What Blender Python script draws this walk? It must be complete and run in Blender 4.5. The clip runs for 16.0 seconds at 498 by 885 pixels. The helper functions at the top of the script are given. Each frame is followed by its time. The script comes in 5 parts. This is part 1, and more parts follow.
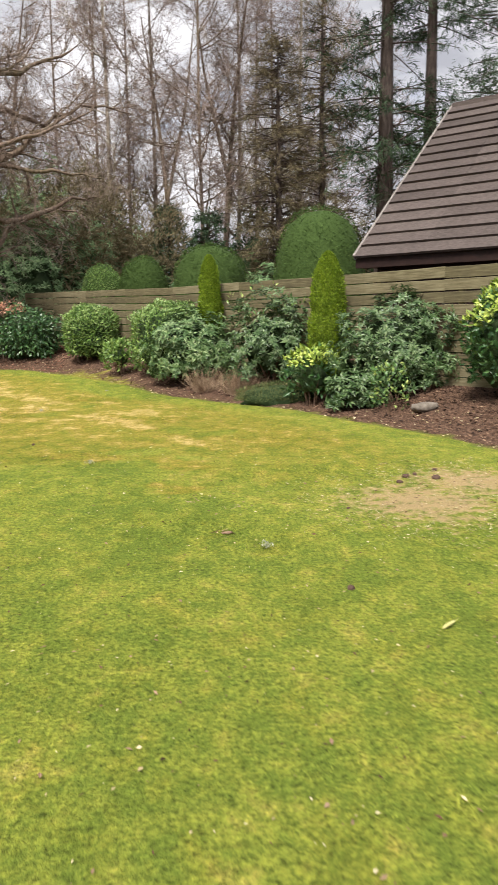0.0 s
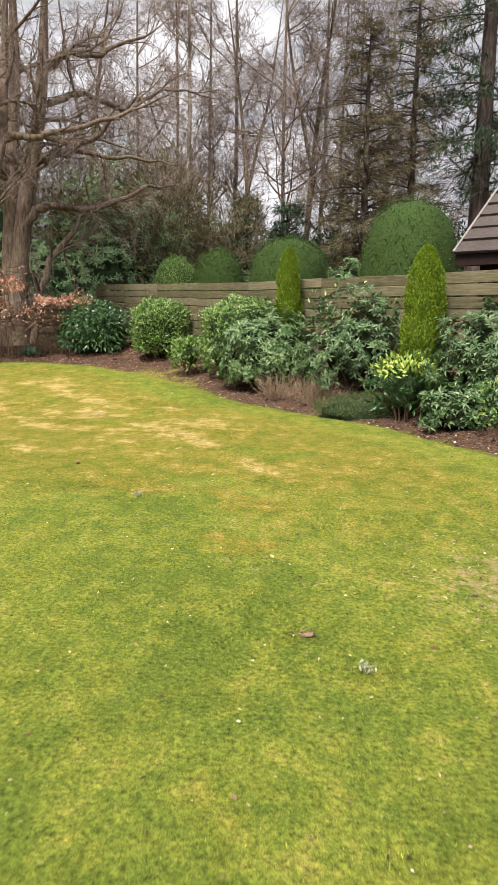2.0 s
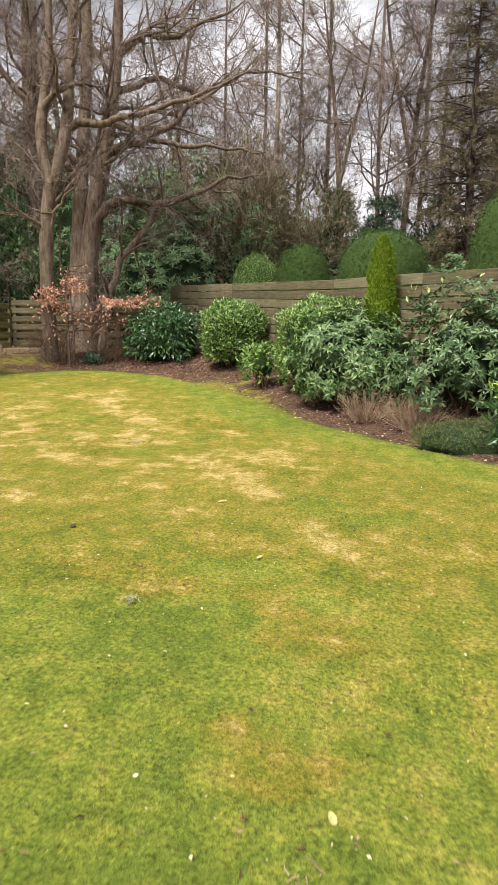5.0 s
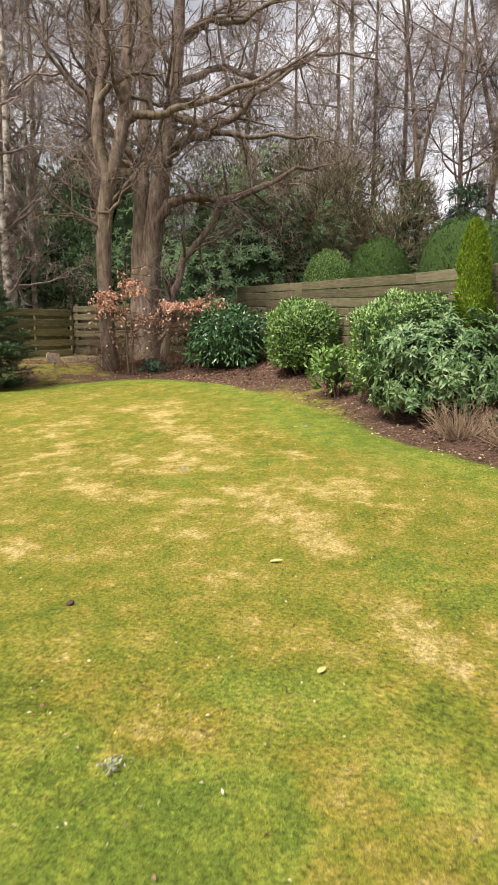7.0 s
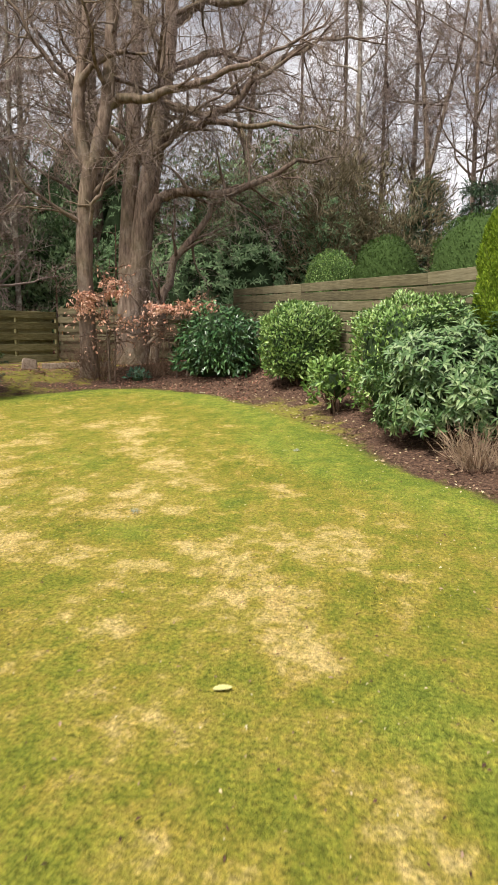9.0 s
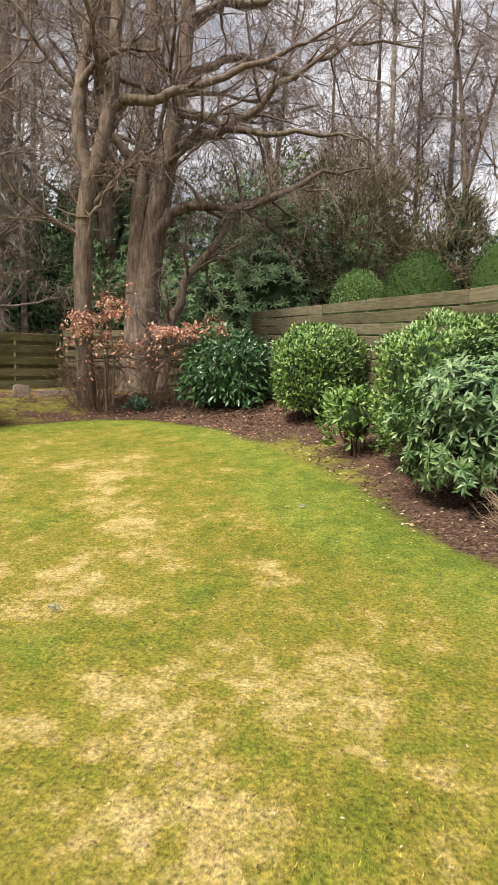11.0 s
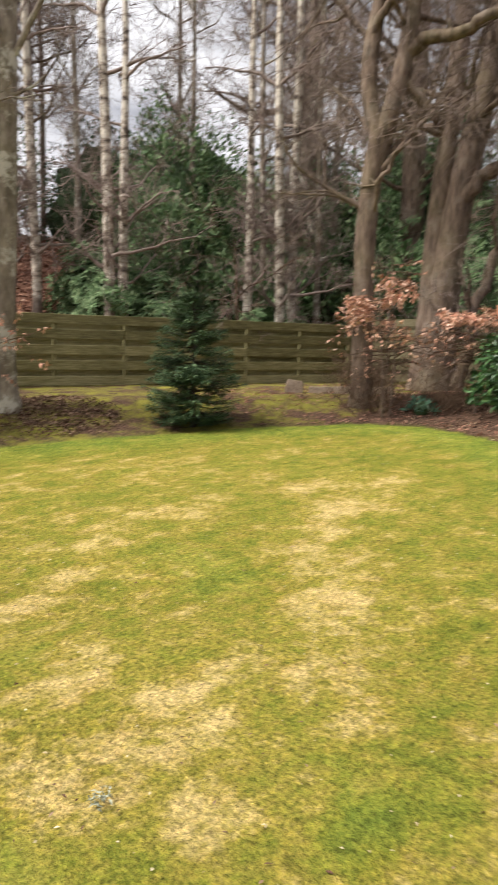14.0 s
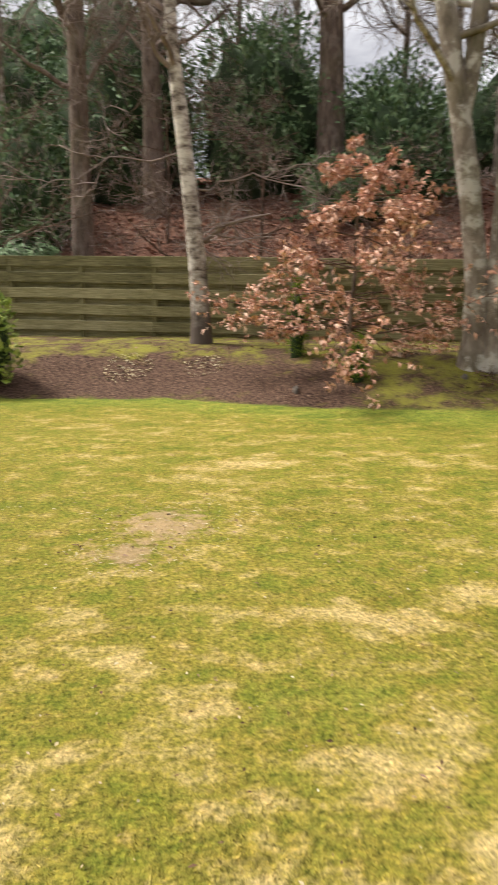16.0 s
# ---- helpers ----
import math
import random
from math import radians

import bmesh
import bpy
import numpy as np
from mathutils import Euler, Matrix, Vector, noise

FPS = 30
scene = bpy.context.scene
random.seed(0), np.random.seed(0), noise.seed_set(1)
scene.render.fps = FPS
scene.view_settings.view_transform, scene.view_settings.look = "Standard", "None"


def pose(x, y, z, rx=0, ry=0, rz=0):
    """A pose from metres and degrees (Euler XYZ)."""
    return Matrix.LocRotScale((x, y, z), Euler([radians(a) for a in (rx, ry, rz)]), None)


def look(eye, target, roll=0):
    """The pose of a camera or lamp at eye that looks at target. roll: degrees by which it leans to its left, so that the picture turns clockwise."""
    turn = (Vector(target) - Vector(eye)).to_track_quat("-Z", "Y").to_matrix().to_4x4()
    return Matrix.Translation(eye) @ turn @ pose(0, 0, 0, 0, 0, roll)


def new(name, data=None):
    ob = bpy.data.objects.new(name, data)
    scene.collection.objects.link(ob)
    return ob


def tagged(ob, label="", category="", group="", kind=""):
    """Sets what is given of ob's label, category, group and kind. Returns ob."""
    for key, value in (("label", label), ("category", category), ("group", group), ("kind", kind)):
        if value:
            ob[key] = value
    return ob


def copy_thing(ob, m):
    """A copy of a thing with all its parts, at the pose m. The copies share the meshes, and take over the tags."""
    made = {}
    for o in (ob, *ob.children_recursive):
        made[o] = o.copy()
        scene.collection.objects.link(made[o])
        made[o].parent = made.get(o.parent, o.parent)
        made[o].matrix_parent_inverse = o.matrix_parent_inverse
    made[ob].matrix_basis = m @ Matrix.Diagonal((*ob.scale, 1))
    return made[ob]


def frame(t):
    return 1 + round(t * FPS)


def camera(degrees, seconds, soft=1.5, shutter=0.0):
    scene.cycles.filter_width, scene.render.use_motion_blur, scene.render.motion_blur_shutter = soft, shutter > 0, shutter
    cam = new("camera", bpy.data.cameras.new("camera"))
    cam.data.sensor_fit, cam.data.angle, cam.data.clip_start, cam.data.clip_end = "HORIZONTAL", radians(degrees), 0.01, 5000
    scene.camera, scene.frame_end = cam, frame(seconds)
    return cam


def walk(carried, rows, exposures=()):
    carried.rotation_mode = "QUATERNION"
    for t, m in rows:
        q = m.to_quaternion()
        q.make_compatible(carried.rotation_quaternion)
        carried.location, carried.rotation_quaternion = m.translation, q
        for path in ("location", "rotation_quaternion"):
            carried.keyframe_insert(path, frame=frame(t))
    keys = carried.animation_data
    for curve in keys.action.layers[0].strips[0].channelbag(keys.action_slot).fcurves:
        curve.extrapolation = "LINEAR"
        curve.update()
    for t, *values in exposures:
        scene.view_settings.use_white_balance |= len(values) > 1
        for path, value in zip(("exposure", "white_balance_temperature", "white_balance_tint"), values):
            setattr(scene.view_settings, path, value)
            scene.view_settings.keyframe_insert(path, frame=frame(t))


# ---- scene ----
cam = camera(38.74, 16.0, soft=1.5, shutter=0.4)
PATH = [
    (0, (-0.149, 0.056, 1.519), (-0.091, 2.028, 1.191), -0.5),
    (0.5, (-0.247, 0.458, 1.531), (-0.263, 2.432, 1.212), 0.5),
    (1, (-0.306, 0.808, 1.625), (-0.29, 2.786, 1.331), 0.2),
    (1.5, (-0.263, 1.226, 1.626), (-0.298, 3.202, 1.317), 0.8),
    (2, (-0.249, 1.634, 1.617), (-0.386, 3.599, 1.275), 1.1),
    (2.5, (-0.269, 2.07, 1.608), (-0.404, 4.036, 1.263), 1.5),
    (3, (-0.24, 2.438, 1.59), (-0.366, 4.404, 1.247), 1.9),
    (3.5, (-0.215, 2.837, 1.605), (-0.429, 4.797, 1.271), 1.5),
    (3.7, (-0.216, 2.978, 1.608), (-0.469, 4.934, 1.276), 1.5),
    (5.8, (-0.358, 4.881, 1.614), (-0.773, 6.806, 1.268), 0.8),
    (6, (-0.379, 5.006, 1.606), (-0.804, 6.928, 1.253), 0.8),
    (6.5, (-0.455, 5.408, 1.61), (-0.976, 7.306, 1.253), 0.6),
    (7, (-0.516, 5.788, 1.602), (-1.107, 7.67, 1.273), -0.2),
    (7.5, (-0.557, 6.196, 1.615), (-1.055, 8.108, 1.309), 0.0),
    (8, (-0.615, 6.613, 1.607), (-1.14, 8.511, 1.257), 0.3),
    (8.5, (-0.652, 7.012, 1.623), (-1.251, 8.89, 1.286), 0.1),
    (8.7, (-0.669, 7.18, 1.618), (-1.273, 9.058, 1.287), 0.2),
    (10.8, (-0.9, 9.221, 1.61), (-1.585, 11.087, 1.381), 0.7),
    (11, (-0.923, 9.377, 1.593), (-1.619, 11.236, 1.349), 0.9),
    (11.5, (-0.98, 9.77, 1.616), (-1.758, 11.594, 1.358), 1.2),
    (12, (-1.094, 10.199, 1.606), (-1.938, 11.993, 1.346), 1.6),
    (12.5, (-1.186, 10.572, 1.625), (-2.074, 12.348, 1.378), 1.3),
    (13, (-1.258, 10.992, 1.637), (-2.287, 12.691, 1.405), 1.1),
    (13.5, (-1.372, 11.349, 1.63), (-2.601, 12.913, 1.418), 1.3),
    (14, (-1.545, 11.69, 1.615), (-2.963, 13.071, 1.334), 1.0),
    (14.2, (-1.582, 11.798, 1.611), (-3.101, 13.059, 1.293), 0.4),
    (14.5, (-1.69, 12.015, 1.609), (-3.358, 13.06, 1.253), 0.5),
    (14.6, (-1.738, 12.095, 1.608), (-3.449, 13.062, 1.239), 0.5),
    (15, (-1.884, 12.283, 1.58), (-3.714, 12.974, 1.162), 0.2),
    (15.5, (-2.118, 12.492, 1.574), (-4.02, 12.925, 1.133), 1.0),
    (16, (-2.331, 12.674, 1.567), (-4.282, 12.788, 1.142), 0.6),
]
walk(cam, [(r[0], look(r[1], r[2], r[3])) for r in PATH], [(0.0, 0.98)])

# ---- sky and sun: bright broken overcast ----
SUN_UP, SUN_TURN = 56.0, 205.0
world = bpy.data.worlds.new("overcast_sky")
scene.world = world
world.use_nodes = True
wn, wl = world.node_tree.nodes, world.node_tree.links
wn.clear()
sky = wn.new("ShaderNodeTexSky")
sky.sky_type, sky.sun_disc = "NISHITA", False
sky.sun_elevation, sky.sun_rotation = radians(SUN_UP), radians(SUN_TURN)
coord = wn.new("ShaderNodeTexCoord")
stretch = wn.new("ShaderNodeMapping")
stretch.inputs["Scale"].default_value = (1.0, 1.0, 2.6)
puffs = wn.new("ShaderNodeTexNoise")
puffs.inputs["Scale"].default_value, puffs.inputs["Detail"].default_value, puffs.inputs["Roughness"].default_value = 3.2, 7.0, 0.58
tones = wn.new("ShaderNodeValToRGB")
tones.color_ramp.elements[0].position, tones.color_ramp.elements[0].color = 0.38, (0.27, 0.275, 0.305, 1)
tones.color_ramp.elements[1].position, tones.color_ramp.elements[1].color = 0.60, (0.565, 0.56, 0.58, 1)
cover = wn.new("ShaderNodeValToRGB")
cover.color_ramp.elements[0].position, cover.color_ramp.elements[0].color = 0.62, (1, 1, 1, 1)
cover.color_ramp.elements[1].position, cover.color_ramp.elements[1].color = 0.74, (0, 0, 0, 1)
gaps = wn.new("ShaderNodeTexNoise")
gaps.inputs["Scale"].default_value, gaps.inputs["Detail"].default_value = 2.3, 5.0
blue = wn.new("ShaderNodeBackground")
blue.inputs["Strength"].default_value = 0.08
cloud = wn.new("ShaderNodeBackground")
cloud.inputs["Strength"].default_value = 1.0
both = wn.new("ShaderNodeMixShader")
wout = wn.new("ShaderNodeOutputWorld")
wl.new(coord.outputs["Generated"], stretch.inputs["Vector"])
wl.new(stretch.outputs["Vector"], puffs.inputs["Vector"])
wl.new(stretch.outputs["Vector"], gaps.inputs["Vector"])
wl.new(puffs.outputs["Fac"], tones.inputs["Fac"])
wl.new(gaps.outputs["Fac"], cover.inputs["Fac"])
wl.new(sky.outputs["Color"], blue.inputs["Color"])
wl.new(tones.outputs["Color"], cloud.inputs["Color"])
wl.new(cover.outputs["Color"], both.inputs["Fac"])
wl.new(blue.outputs[0], both.inputs[1])
wl.new(cloud.outputs[0], both.inputs[2])
wl.new(both.outputs[0], wout.inputs["Surface"])

sun = new("sun", bpy.data.lights.new("sun", "SUN"))
sun.data.energy, sun.data.angle, sun.data.color = 3.5, radians(18), (1.0, 0.95, 0.86)
sun.rotation_euler = (radians(90 - SUN_UP), 0, radians(180 - SUN_TURN))


# ---- materials ----
def base_material(name, rough=0.8, spec=0.3):
    m = bpy.data.materials.new(name)
    m.use_nodes = True
    b = m.node_tree.nodes["Principled BSDF"]
    b.inputs["Roughness"].default_value = rough
    b.inputs["Specular IOR Level"].default_value = spec
    return m, m.node_tree.nodes, m.node_tree.links, b


def noise_node(n, l, scale, detail=4.0, rough=0.55, stretch=None, space="Object"):
    c = n.new("ShaderNodeTexCoord")
    t = n.new("ShaderNodeTexNoise")
    t.inputs["Scale"].default_value, t.inputs["Detail"].default_value, t.inputs["Roughness"].default_value = scale, detail, rough
    if stretch:
        mp = n.new("ShaderNodeMapping")
        mp.inputs["Scale"].default_value = stretch[:3]
        if len(stretch) > 3:
            mp.inputs["Rotation"].default_value = (0, 0, radians(stretch[3]))
        l.new(c.outputs[space], mp.inputs["Vector"])
        l.new(mp.outputs["Vector"], t.inputs["Vector"])
    else:
        l.new(c.outputs[space], t.inputs["Vector"])
    return t.outputs["Fac"]


def ramp(n, l, fac, stops):
    r = n.new("ShaderNodeValToRGB")
    e = r.color_ramp.elements
    while len(e) < len(stops):
        e.new(0.5)
    for k, (p, c) in enumerate(stops):
        e[k].position, e[k].color = p, (*c, 1)
    l.new(fac, r.inputs["Fac"])
    return r.outputs["Color"]


def level(n, l, fac, lo, hi):
    r = n.new("ShaderNodeMapRange")
    r.interpolation_type = "SMOOTHSTEP"
    r.inputs["From Min"].default_value, r.inputs["From Max"].default_value = lo, hi
    l.new(fac, r.inputs["Value"])
    return r.outputs["Result"]


def blend(n, l, fac, a, b, kind="MIX"):
    x = n.new("ShaderNodeMix")
    x.data_type, x.blend_type = "RGBA", kind
    if isinstance(fac, float):
        x.inputs[0].default_value = fac
    else:
        l.new(fac, x.inputs[0])
    for k, v in ((6, a), (7, b)):
        if isinstance(v, tuple):
            x.inputs[k].default_value = (*v, 1)
        else:
            l.new(v, x.inputs[k])
    return x.outputs[2]


def calc(n, l, op, a, b):
    x = n.new("ShaderNodeMath")
    x.operation = op
    for k, v in ((0, a), (1, b)):
        if isinstance(v, (int, float)):
            x.inputs[k].default_value = v
        else:
            l.new(v, x.inputs[k])
    return x.outputs[0]


def relief(n, l, b, fac, strength, distance):
    x = n.new("ShaderNodeBump")
    x.inputs["Strength"].default_value, x.inputs["Distance"].default_value = strength, distance
    l.new(fac, x.inputs["Height"])
    l.new(x.outputs["Normal"], b.inputs["Normal"])


def attribute(n, name):
    a = n.new("ShaderNodeAttribute")
    a.attribute_name = name
    return a.outputs["Fac"]


def lawn_colour(n, l):
    """Mossy winter lawn: green, yellowed and straw-pale patches."""
    broad = noise_node(n, l, 0.5, 4.0, 0.6)
    patch = noise_node(n, l, 2.6, 7.0, 0.66, (1.35, 0.75, 1.0, 18))
    fine = noise_node(n, l, 7.5, 7.0, 0.70)
    tuft = noise_node(n, l, 42.0, 6.0, 0.75)
    mixed = calc(n, l, "ADD", calc(n, l, "MULTIPLY", broad, 0.16), calc(n, l, "ADD", calc(n, l, "MULTIPLY", patch, 0.46), calc(n, l, "MULTIPLY", fine, 0.40)))
    mixed = calc(n, l, "ADD", mixed, calc(n, l, "MULTIPLY", attribute(n, "straw"), 0.165))
    sere = noise_node(n, l, 3.6, 6.0, 0.7, (1.2, 0.8, 1.0, 60))
    col = ramp(n, l, mixed, [(0.42, LAWN[0]), (0.51, LAWN[1]), (0.59, LAWN[2]), (0.70, LAWN[3])])
    col = blend(n, l, level(n, l, attribute(n, "straw"), -0.12, 0.22), col, blend(n, l, 1.0, col, (0.91, 0.82, 0.735), "MULTIPLY"))
    col = blend(n, l, 1.0, col, ramp(n, l, tuft, [(0.33, (0.34, 0.35, 0.30)), (0.48, (0.93, 0.94, 0.92)), (0.66, (1.62, 1.52, 1.42))]), "MULTIPLY")
    clod = noise_node(n, l, 24.0, 6.0, 0.75, (1.3, 0.8, 1.0, 35))
    col = blend(n, l, 1.0, col, ramp(n, l, clod, [(0.33, (0.68, 0.71, 0.62)), (0.5, (0.98, 0.98, 0.97)), (0.68, (1.28, 1.23, 1.18))]), "MULTIPLY")
    col = blend(n, l, level(n, l, sere, 0.47, 0.62), col, blend(n, l, 1.0, col, (0.97, 0.93, 0.88), "MULTIPLY"))
    bare = level(n, l, calc(n, l, "ADD", attribute(n, "bare"), calc(n, l, "MULTIPLY", calc(n, l, "SUBTRACT", fine, 0.5), 2.6)), 0.45, 1.0)
    return blend(n, l, calc(n, l, "MULTIPLY", bare, 0.8), col, (0.42, 0.29, 0.165)), fine


LAWN = [(0.132, 0.180, 0.026), (0.208, 0.242, 0.036), (0.308, 0.288, 0.060), (0.60, 0.505, 0.245)]


def ground_material():
    m, n, l, b = base_material("lawn_and_beds", 0.95, 0.15)
    lawn, fine = lawn_colour(n, l)
    grit = noise_node(n, l, 26.0, 6.0, 0.7)
    clump = noise_node(n, l, 1.7, 9.0, 0.72)
    soil = ramp(n, l, grit, [(0.34, (0.022, 0.015, 0.011)), (0.5, (0.10, 0.057, 0.039)), (0.7, (0.27, 0.17, 0.115))])
    moss = ramp(n, l, calc(n, l, "ADD", calc(n, l, "MULTIPLY", clump, 0.5), calc(n, l, "MULTIPLY", grit, 0.5)), [(0.3, (0.12, 0.122, 0.022)), (0.7, (0.31, 0.28, 0.052))])
    litter = ramp(n, l, grit, [(0.3, (0.06, 0.03, 0.021)), (0.5, (0.19, 0.092, 0.062)), (0.72, (0.36, 0.2, 0.14))])
    mossy = level(n, l, calc(n, l, "ADD", calc(n, l, "MULTIPLY", clump, 2.2), attribute(n, "moss")), 1.55, 2.0)
    soil = blend(n, l, mossy, soil, moss)
    edge = calc(n, l, "ADD", attribute(n, "bed"), calc(n, l, "MULTIPLY", calc(n, l, "SUBTRACT", clump, 0.5), 1.0))
    col = blend(n, l, level(n, l, edge, -0.14, 0.18), lawn, soil)
    col = blend(n, l, level(n, l, attribute(n, "wild"), 0.2, 0.8), col, litter)
    l.new(col, b.inputs["Base Color"])
    relief(n, l, b, calc(n, l, "ADD", grit, fine), 0.9, 0.04)
    return m


def grass_material():
    m, n, l, b = base_material("grass_blades", 0.75, 0.2)
    lawn, fine = lawn_colour(n, l)
    g = n.new("ShaderNodeNewGeometry")
    tint = ramp(n, l, g.outputs["Random Per Island"], [(0.0, (0.62, 0.68, 0.55)), (0.5, (0.98, 1.0, 0.95)), (0.9, (1.28, 1.22, 1.15)), (1.0, (1.9, 1.8, 1.75))])
    l.new(blend(n, l, 1.0, lawn, tint, "MULTIPLY"), b.inputs["Base Color"])
    return m


def leaf_material(name, stops, rough=0.5, spec=0.4, patchy=2.5):
    """Each leaf has a tone of its own; whole sprays differ too."""
    m, n, l, b = base_material(name, rough, spec)
    g = n.new("ShaderNodeNewGeometry")
    big = noise_node(n, l, patchy, 3.0)
    f = calc(n, l, "ADD", calc(n, l, "MULTIPLY", g.outputs["Random Per Island"], 0.65), calc(n, l, "MULTIPLY", calc(n, l, "SUBTRACT", big, 0.15), 0.5))
    l.new(ramp(n, l, f, stops), b.inputs["Base Color"])
    return m


def bark_material(name, dark, mid, pale, scale=9.0, stretch=(1, 1, 0.22), green=0.0, blotch=0.0):
    m, n, l, b = base_material(name, 0.9, 0.2)
    f = noise_node(n, l, scale, 7.0, 0.65, stretch)
    big = noise_node(n, l, 0.9, 4.0, 0.6)
    col = ramp(n, l, f, [(0.3, dark), (0.52, mid), (0.75, pale)])
    if green:
        col = blend(n, l, calc(n, l, "MULTIPLY", level(n, l, big, 0.45, 0.65), green), col, (0.14, 0.13, 0.05))
    if blotch:
        col = blend(n, l, calc(n, l, "MULTIPLY", level(n, l, noise_node(n, l, 2.4, 7.0, 0.7), 0.5, 0.6), blotch), col, (0.60, 0.56, 0.49))
    l.new(col, b.inputs["Base Color"])
    relief(n, l, b, f, 0.8, 0.03)
    return m


def birch_material():
    m, n, l, b = base_material("birch_bark", 0.7, 0.3)
    flakes = noise_node(n, l, 3.4, 6.0, 0.68, (1, 1, 1.7))
    foot = noise_node(n, l, 2.0, 5.0, 0.6)
    c = n.new("ShaderNodeTexCoord")
    sep = n.new("ShaderNodeSeparateXYZ")
    l.new(c.outputs["Object"], sep.inputs[0])
    col = ramp(n, l, flakes, [(0.38, (0.07, 0.05, 0.04)), (0.47, (0.34, 0.28, 0.23)), (0.58, (0.66, 0.60, 0.52))])
    low = level(n, l, calc(n, l, "ADD", calc(n, l, "MULTIPLY", sep.outputs["Z"], -0.5), foot), -0.15, 0.35)
    l.new(blend(n, l, low, col, (0.10, 0.075, 0.06)), b.inputs["Base Color"])
    relief(n, l, b, flakes, 0.6, 0.015)
    return m


def timber_material(name, stops, along=(0.6, 9.0, 9.0)):
    """Weathered boards: long grain, green algae stains, each board a tone of its own."""
    m, n, l, b = base_material(name, 0.85, 0.25)
    grain = noise_node(n, l, 5.0, 6.0, 0.65, along)
    stain = noise_node(n, l, 1.3, 5.0, 0.6)
    o = n.new("ShaderNodeObjectInfo")
    f = calc(n, l, "ADD", calc(n, l, "MULTIPLY", grain, 0.62), calc(n, l, "ADD", calc(n, l, "MULTIPLY", stain, 0.25), calc(n, l, "MULTIPLY", o.outputs["Random"], 0.16)))
    l.new(ramp(n, l, f, stops), b.inputs["Base Color"])
    relief(n, l, b, grain, 0.5, 0.01)
    return m


def plain_material(name, a, c, scale=12.0, rough=0.85, bump=0.3):
    m, n, l, b = base_material(name, rough, 0.25)
    f = noise_node(n, l, scale, 6.0, 0.65)
    l.new(ramp(n, l, f, [(0.3, a), (0.7, c)]), b.inputs["Base Color"])
    relief(n, l, b, f, bump, 0.02)
    return m


GROUND, GRASS = ground_material(), grass_material()
LAUREL = leaf_material("laurel_leaves", [(0.1, (0.012, 0.04, 0.012)), (0.55, (0.034, 0.095, 0.026)), (0.95, (0.12, 0.23, 0.075))], 0.35, 0.5)
BALL = leaf_material("ball_leaves", [(0.1, (0.03, 0.075, 0.014)), (0.5, (0.115, 0.215, 0.042)), (0.95, (0.33, 0.44, 0.13))], 0.4, 0.45)
VARIEGATED = leaf_material("variegated_leaves", [(0.1, (0.03, 0.08, 0.025)), (0.5, (0.10, 0.20, 0.05)), (0.9, (0.42, 0.48, 0.14))], 0.4, 0.45)
RHODO = leaf_material("rhododendron_leaves", [(0.1, (0.026, 0.07, 0.016)), (0.5, (0.085, 0.155, 0.05)), (0.95, (0.30, 0.38, 0.18))], 0.42, 0.4)
DARKRHODO = leaf_material("dark_rhododendron_leaves", [(0.1, (0.02, 0.05, 0.013)), (0.5, (0.056, 0.108, 0.034)), (0.95, (0.19, 0.26, 0.12))], 0.4, 0.42)
LIME = leaf_material("lime_leaves", [(0.1, (0.10, 0.17, 0.03)), (0.5, (0.28, 0.38, 0.06)), (0.95, (0.62, 0.68, 0.18))], 0.45, 0.4)
FRESH_HIGHLIGHT = leaf_material("fresh_and_highlight_leaves", [(0.1, (0.07, 0.14, 0.03)), (0.5, (0.17, 0.28, 0.07)), (0.95, (0.36, 0.47, 0.17))], 0.38, 0.45)
THUJA = leaf_material("thuja_sprays", [(0.1, (0.085, 0.145, 0.009)), (0.5, (0.15, 0.23, 0.015)), (0.95, (0.26, 0.34, 0.03))], 0.7, 0.2, 5.0)
YEW = leaf_material("clipped_yew", [(0.1, (0.024, 0.05, 0.010)), (0.55, (0.05, 0.092, 0.019)), (0.95, (0.08, 0.125, 0.03))], 0.7, 0.2, 1.2)
HEATH = leaf_material("heather", [(0.1, (0.03, 0.05, 0.022)), (0.5, (0.092, 0.118, 0.042)), (0.95, (0.22, 0.22, 0.09))], 0.8, 0.2)
FIR = leaf_material("fir_needles", [(0.1, (0.028, 0.062, 0.03)), (0.5, (0.068, 0.125, 0.052)), (0.95, (0.17, 0.23, 0.11))], 0.6, 0.3)
COPPER = leaf_material("copper_leaves", [(0.1, (0.33, 0.14, 0.09)), (0.5, (0.66, 0.36, 0.25)), (0.95, (0.88, 0.65, 0.52))], 0.6, 0.3)
WOODGREEN = leaf_material("woodland_evergreen", [(0.1, (0.045, 0.088, 0.032)), (0.5, (0.112, 0.192, 0.078)), (0.95, (0.28, 0.38, 0.19))], 0.55, 0.25, 0.5)
BRUSH = leaf_material("brown_brush", [(0.1, (0.068, 0.058, 0.032)), (0.5, (0.145, 0.12, 0.066)), (0.95, (0.26, 0.21, 0.13))], 0.8, 0.2, 0.6)
PINE = leaf_material("pine_needles", [(0.1, (0.018, 0.04, 0.02)), (0.5, (0.04, 0.075, 0.036)), (0.95, (0.09, 0.13, 0.065))], 0.7, 0.2, 0.8)
TEAL = leaf_material("blue_green_leaves", [(0.1, (0.03, 0.08, 0.055)), (0.5, (0.08, 0.17, 0.11)), (0.95, (0.2, 0.3, 0.2))], 0.6, 0.3)
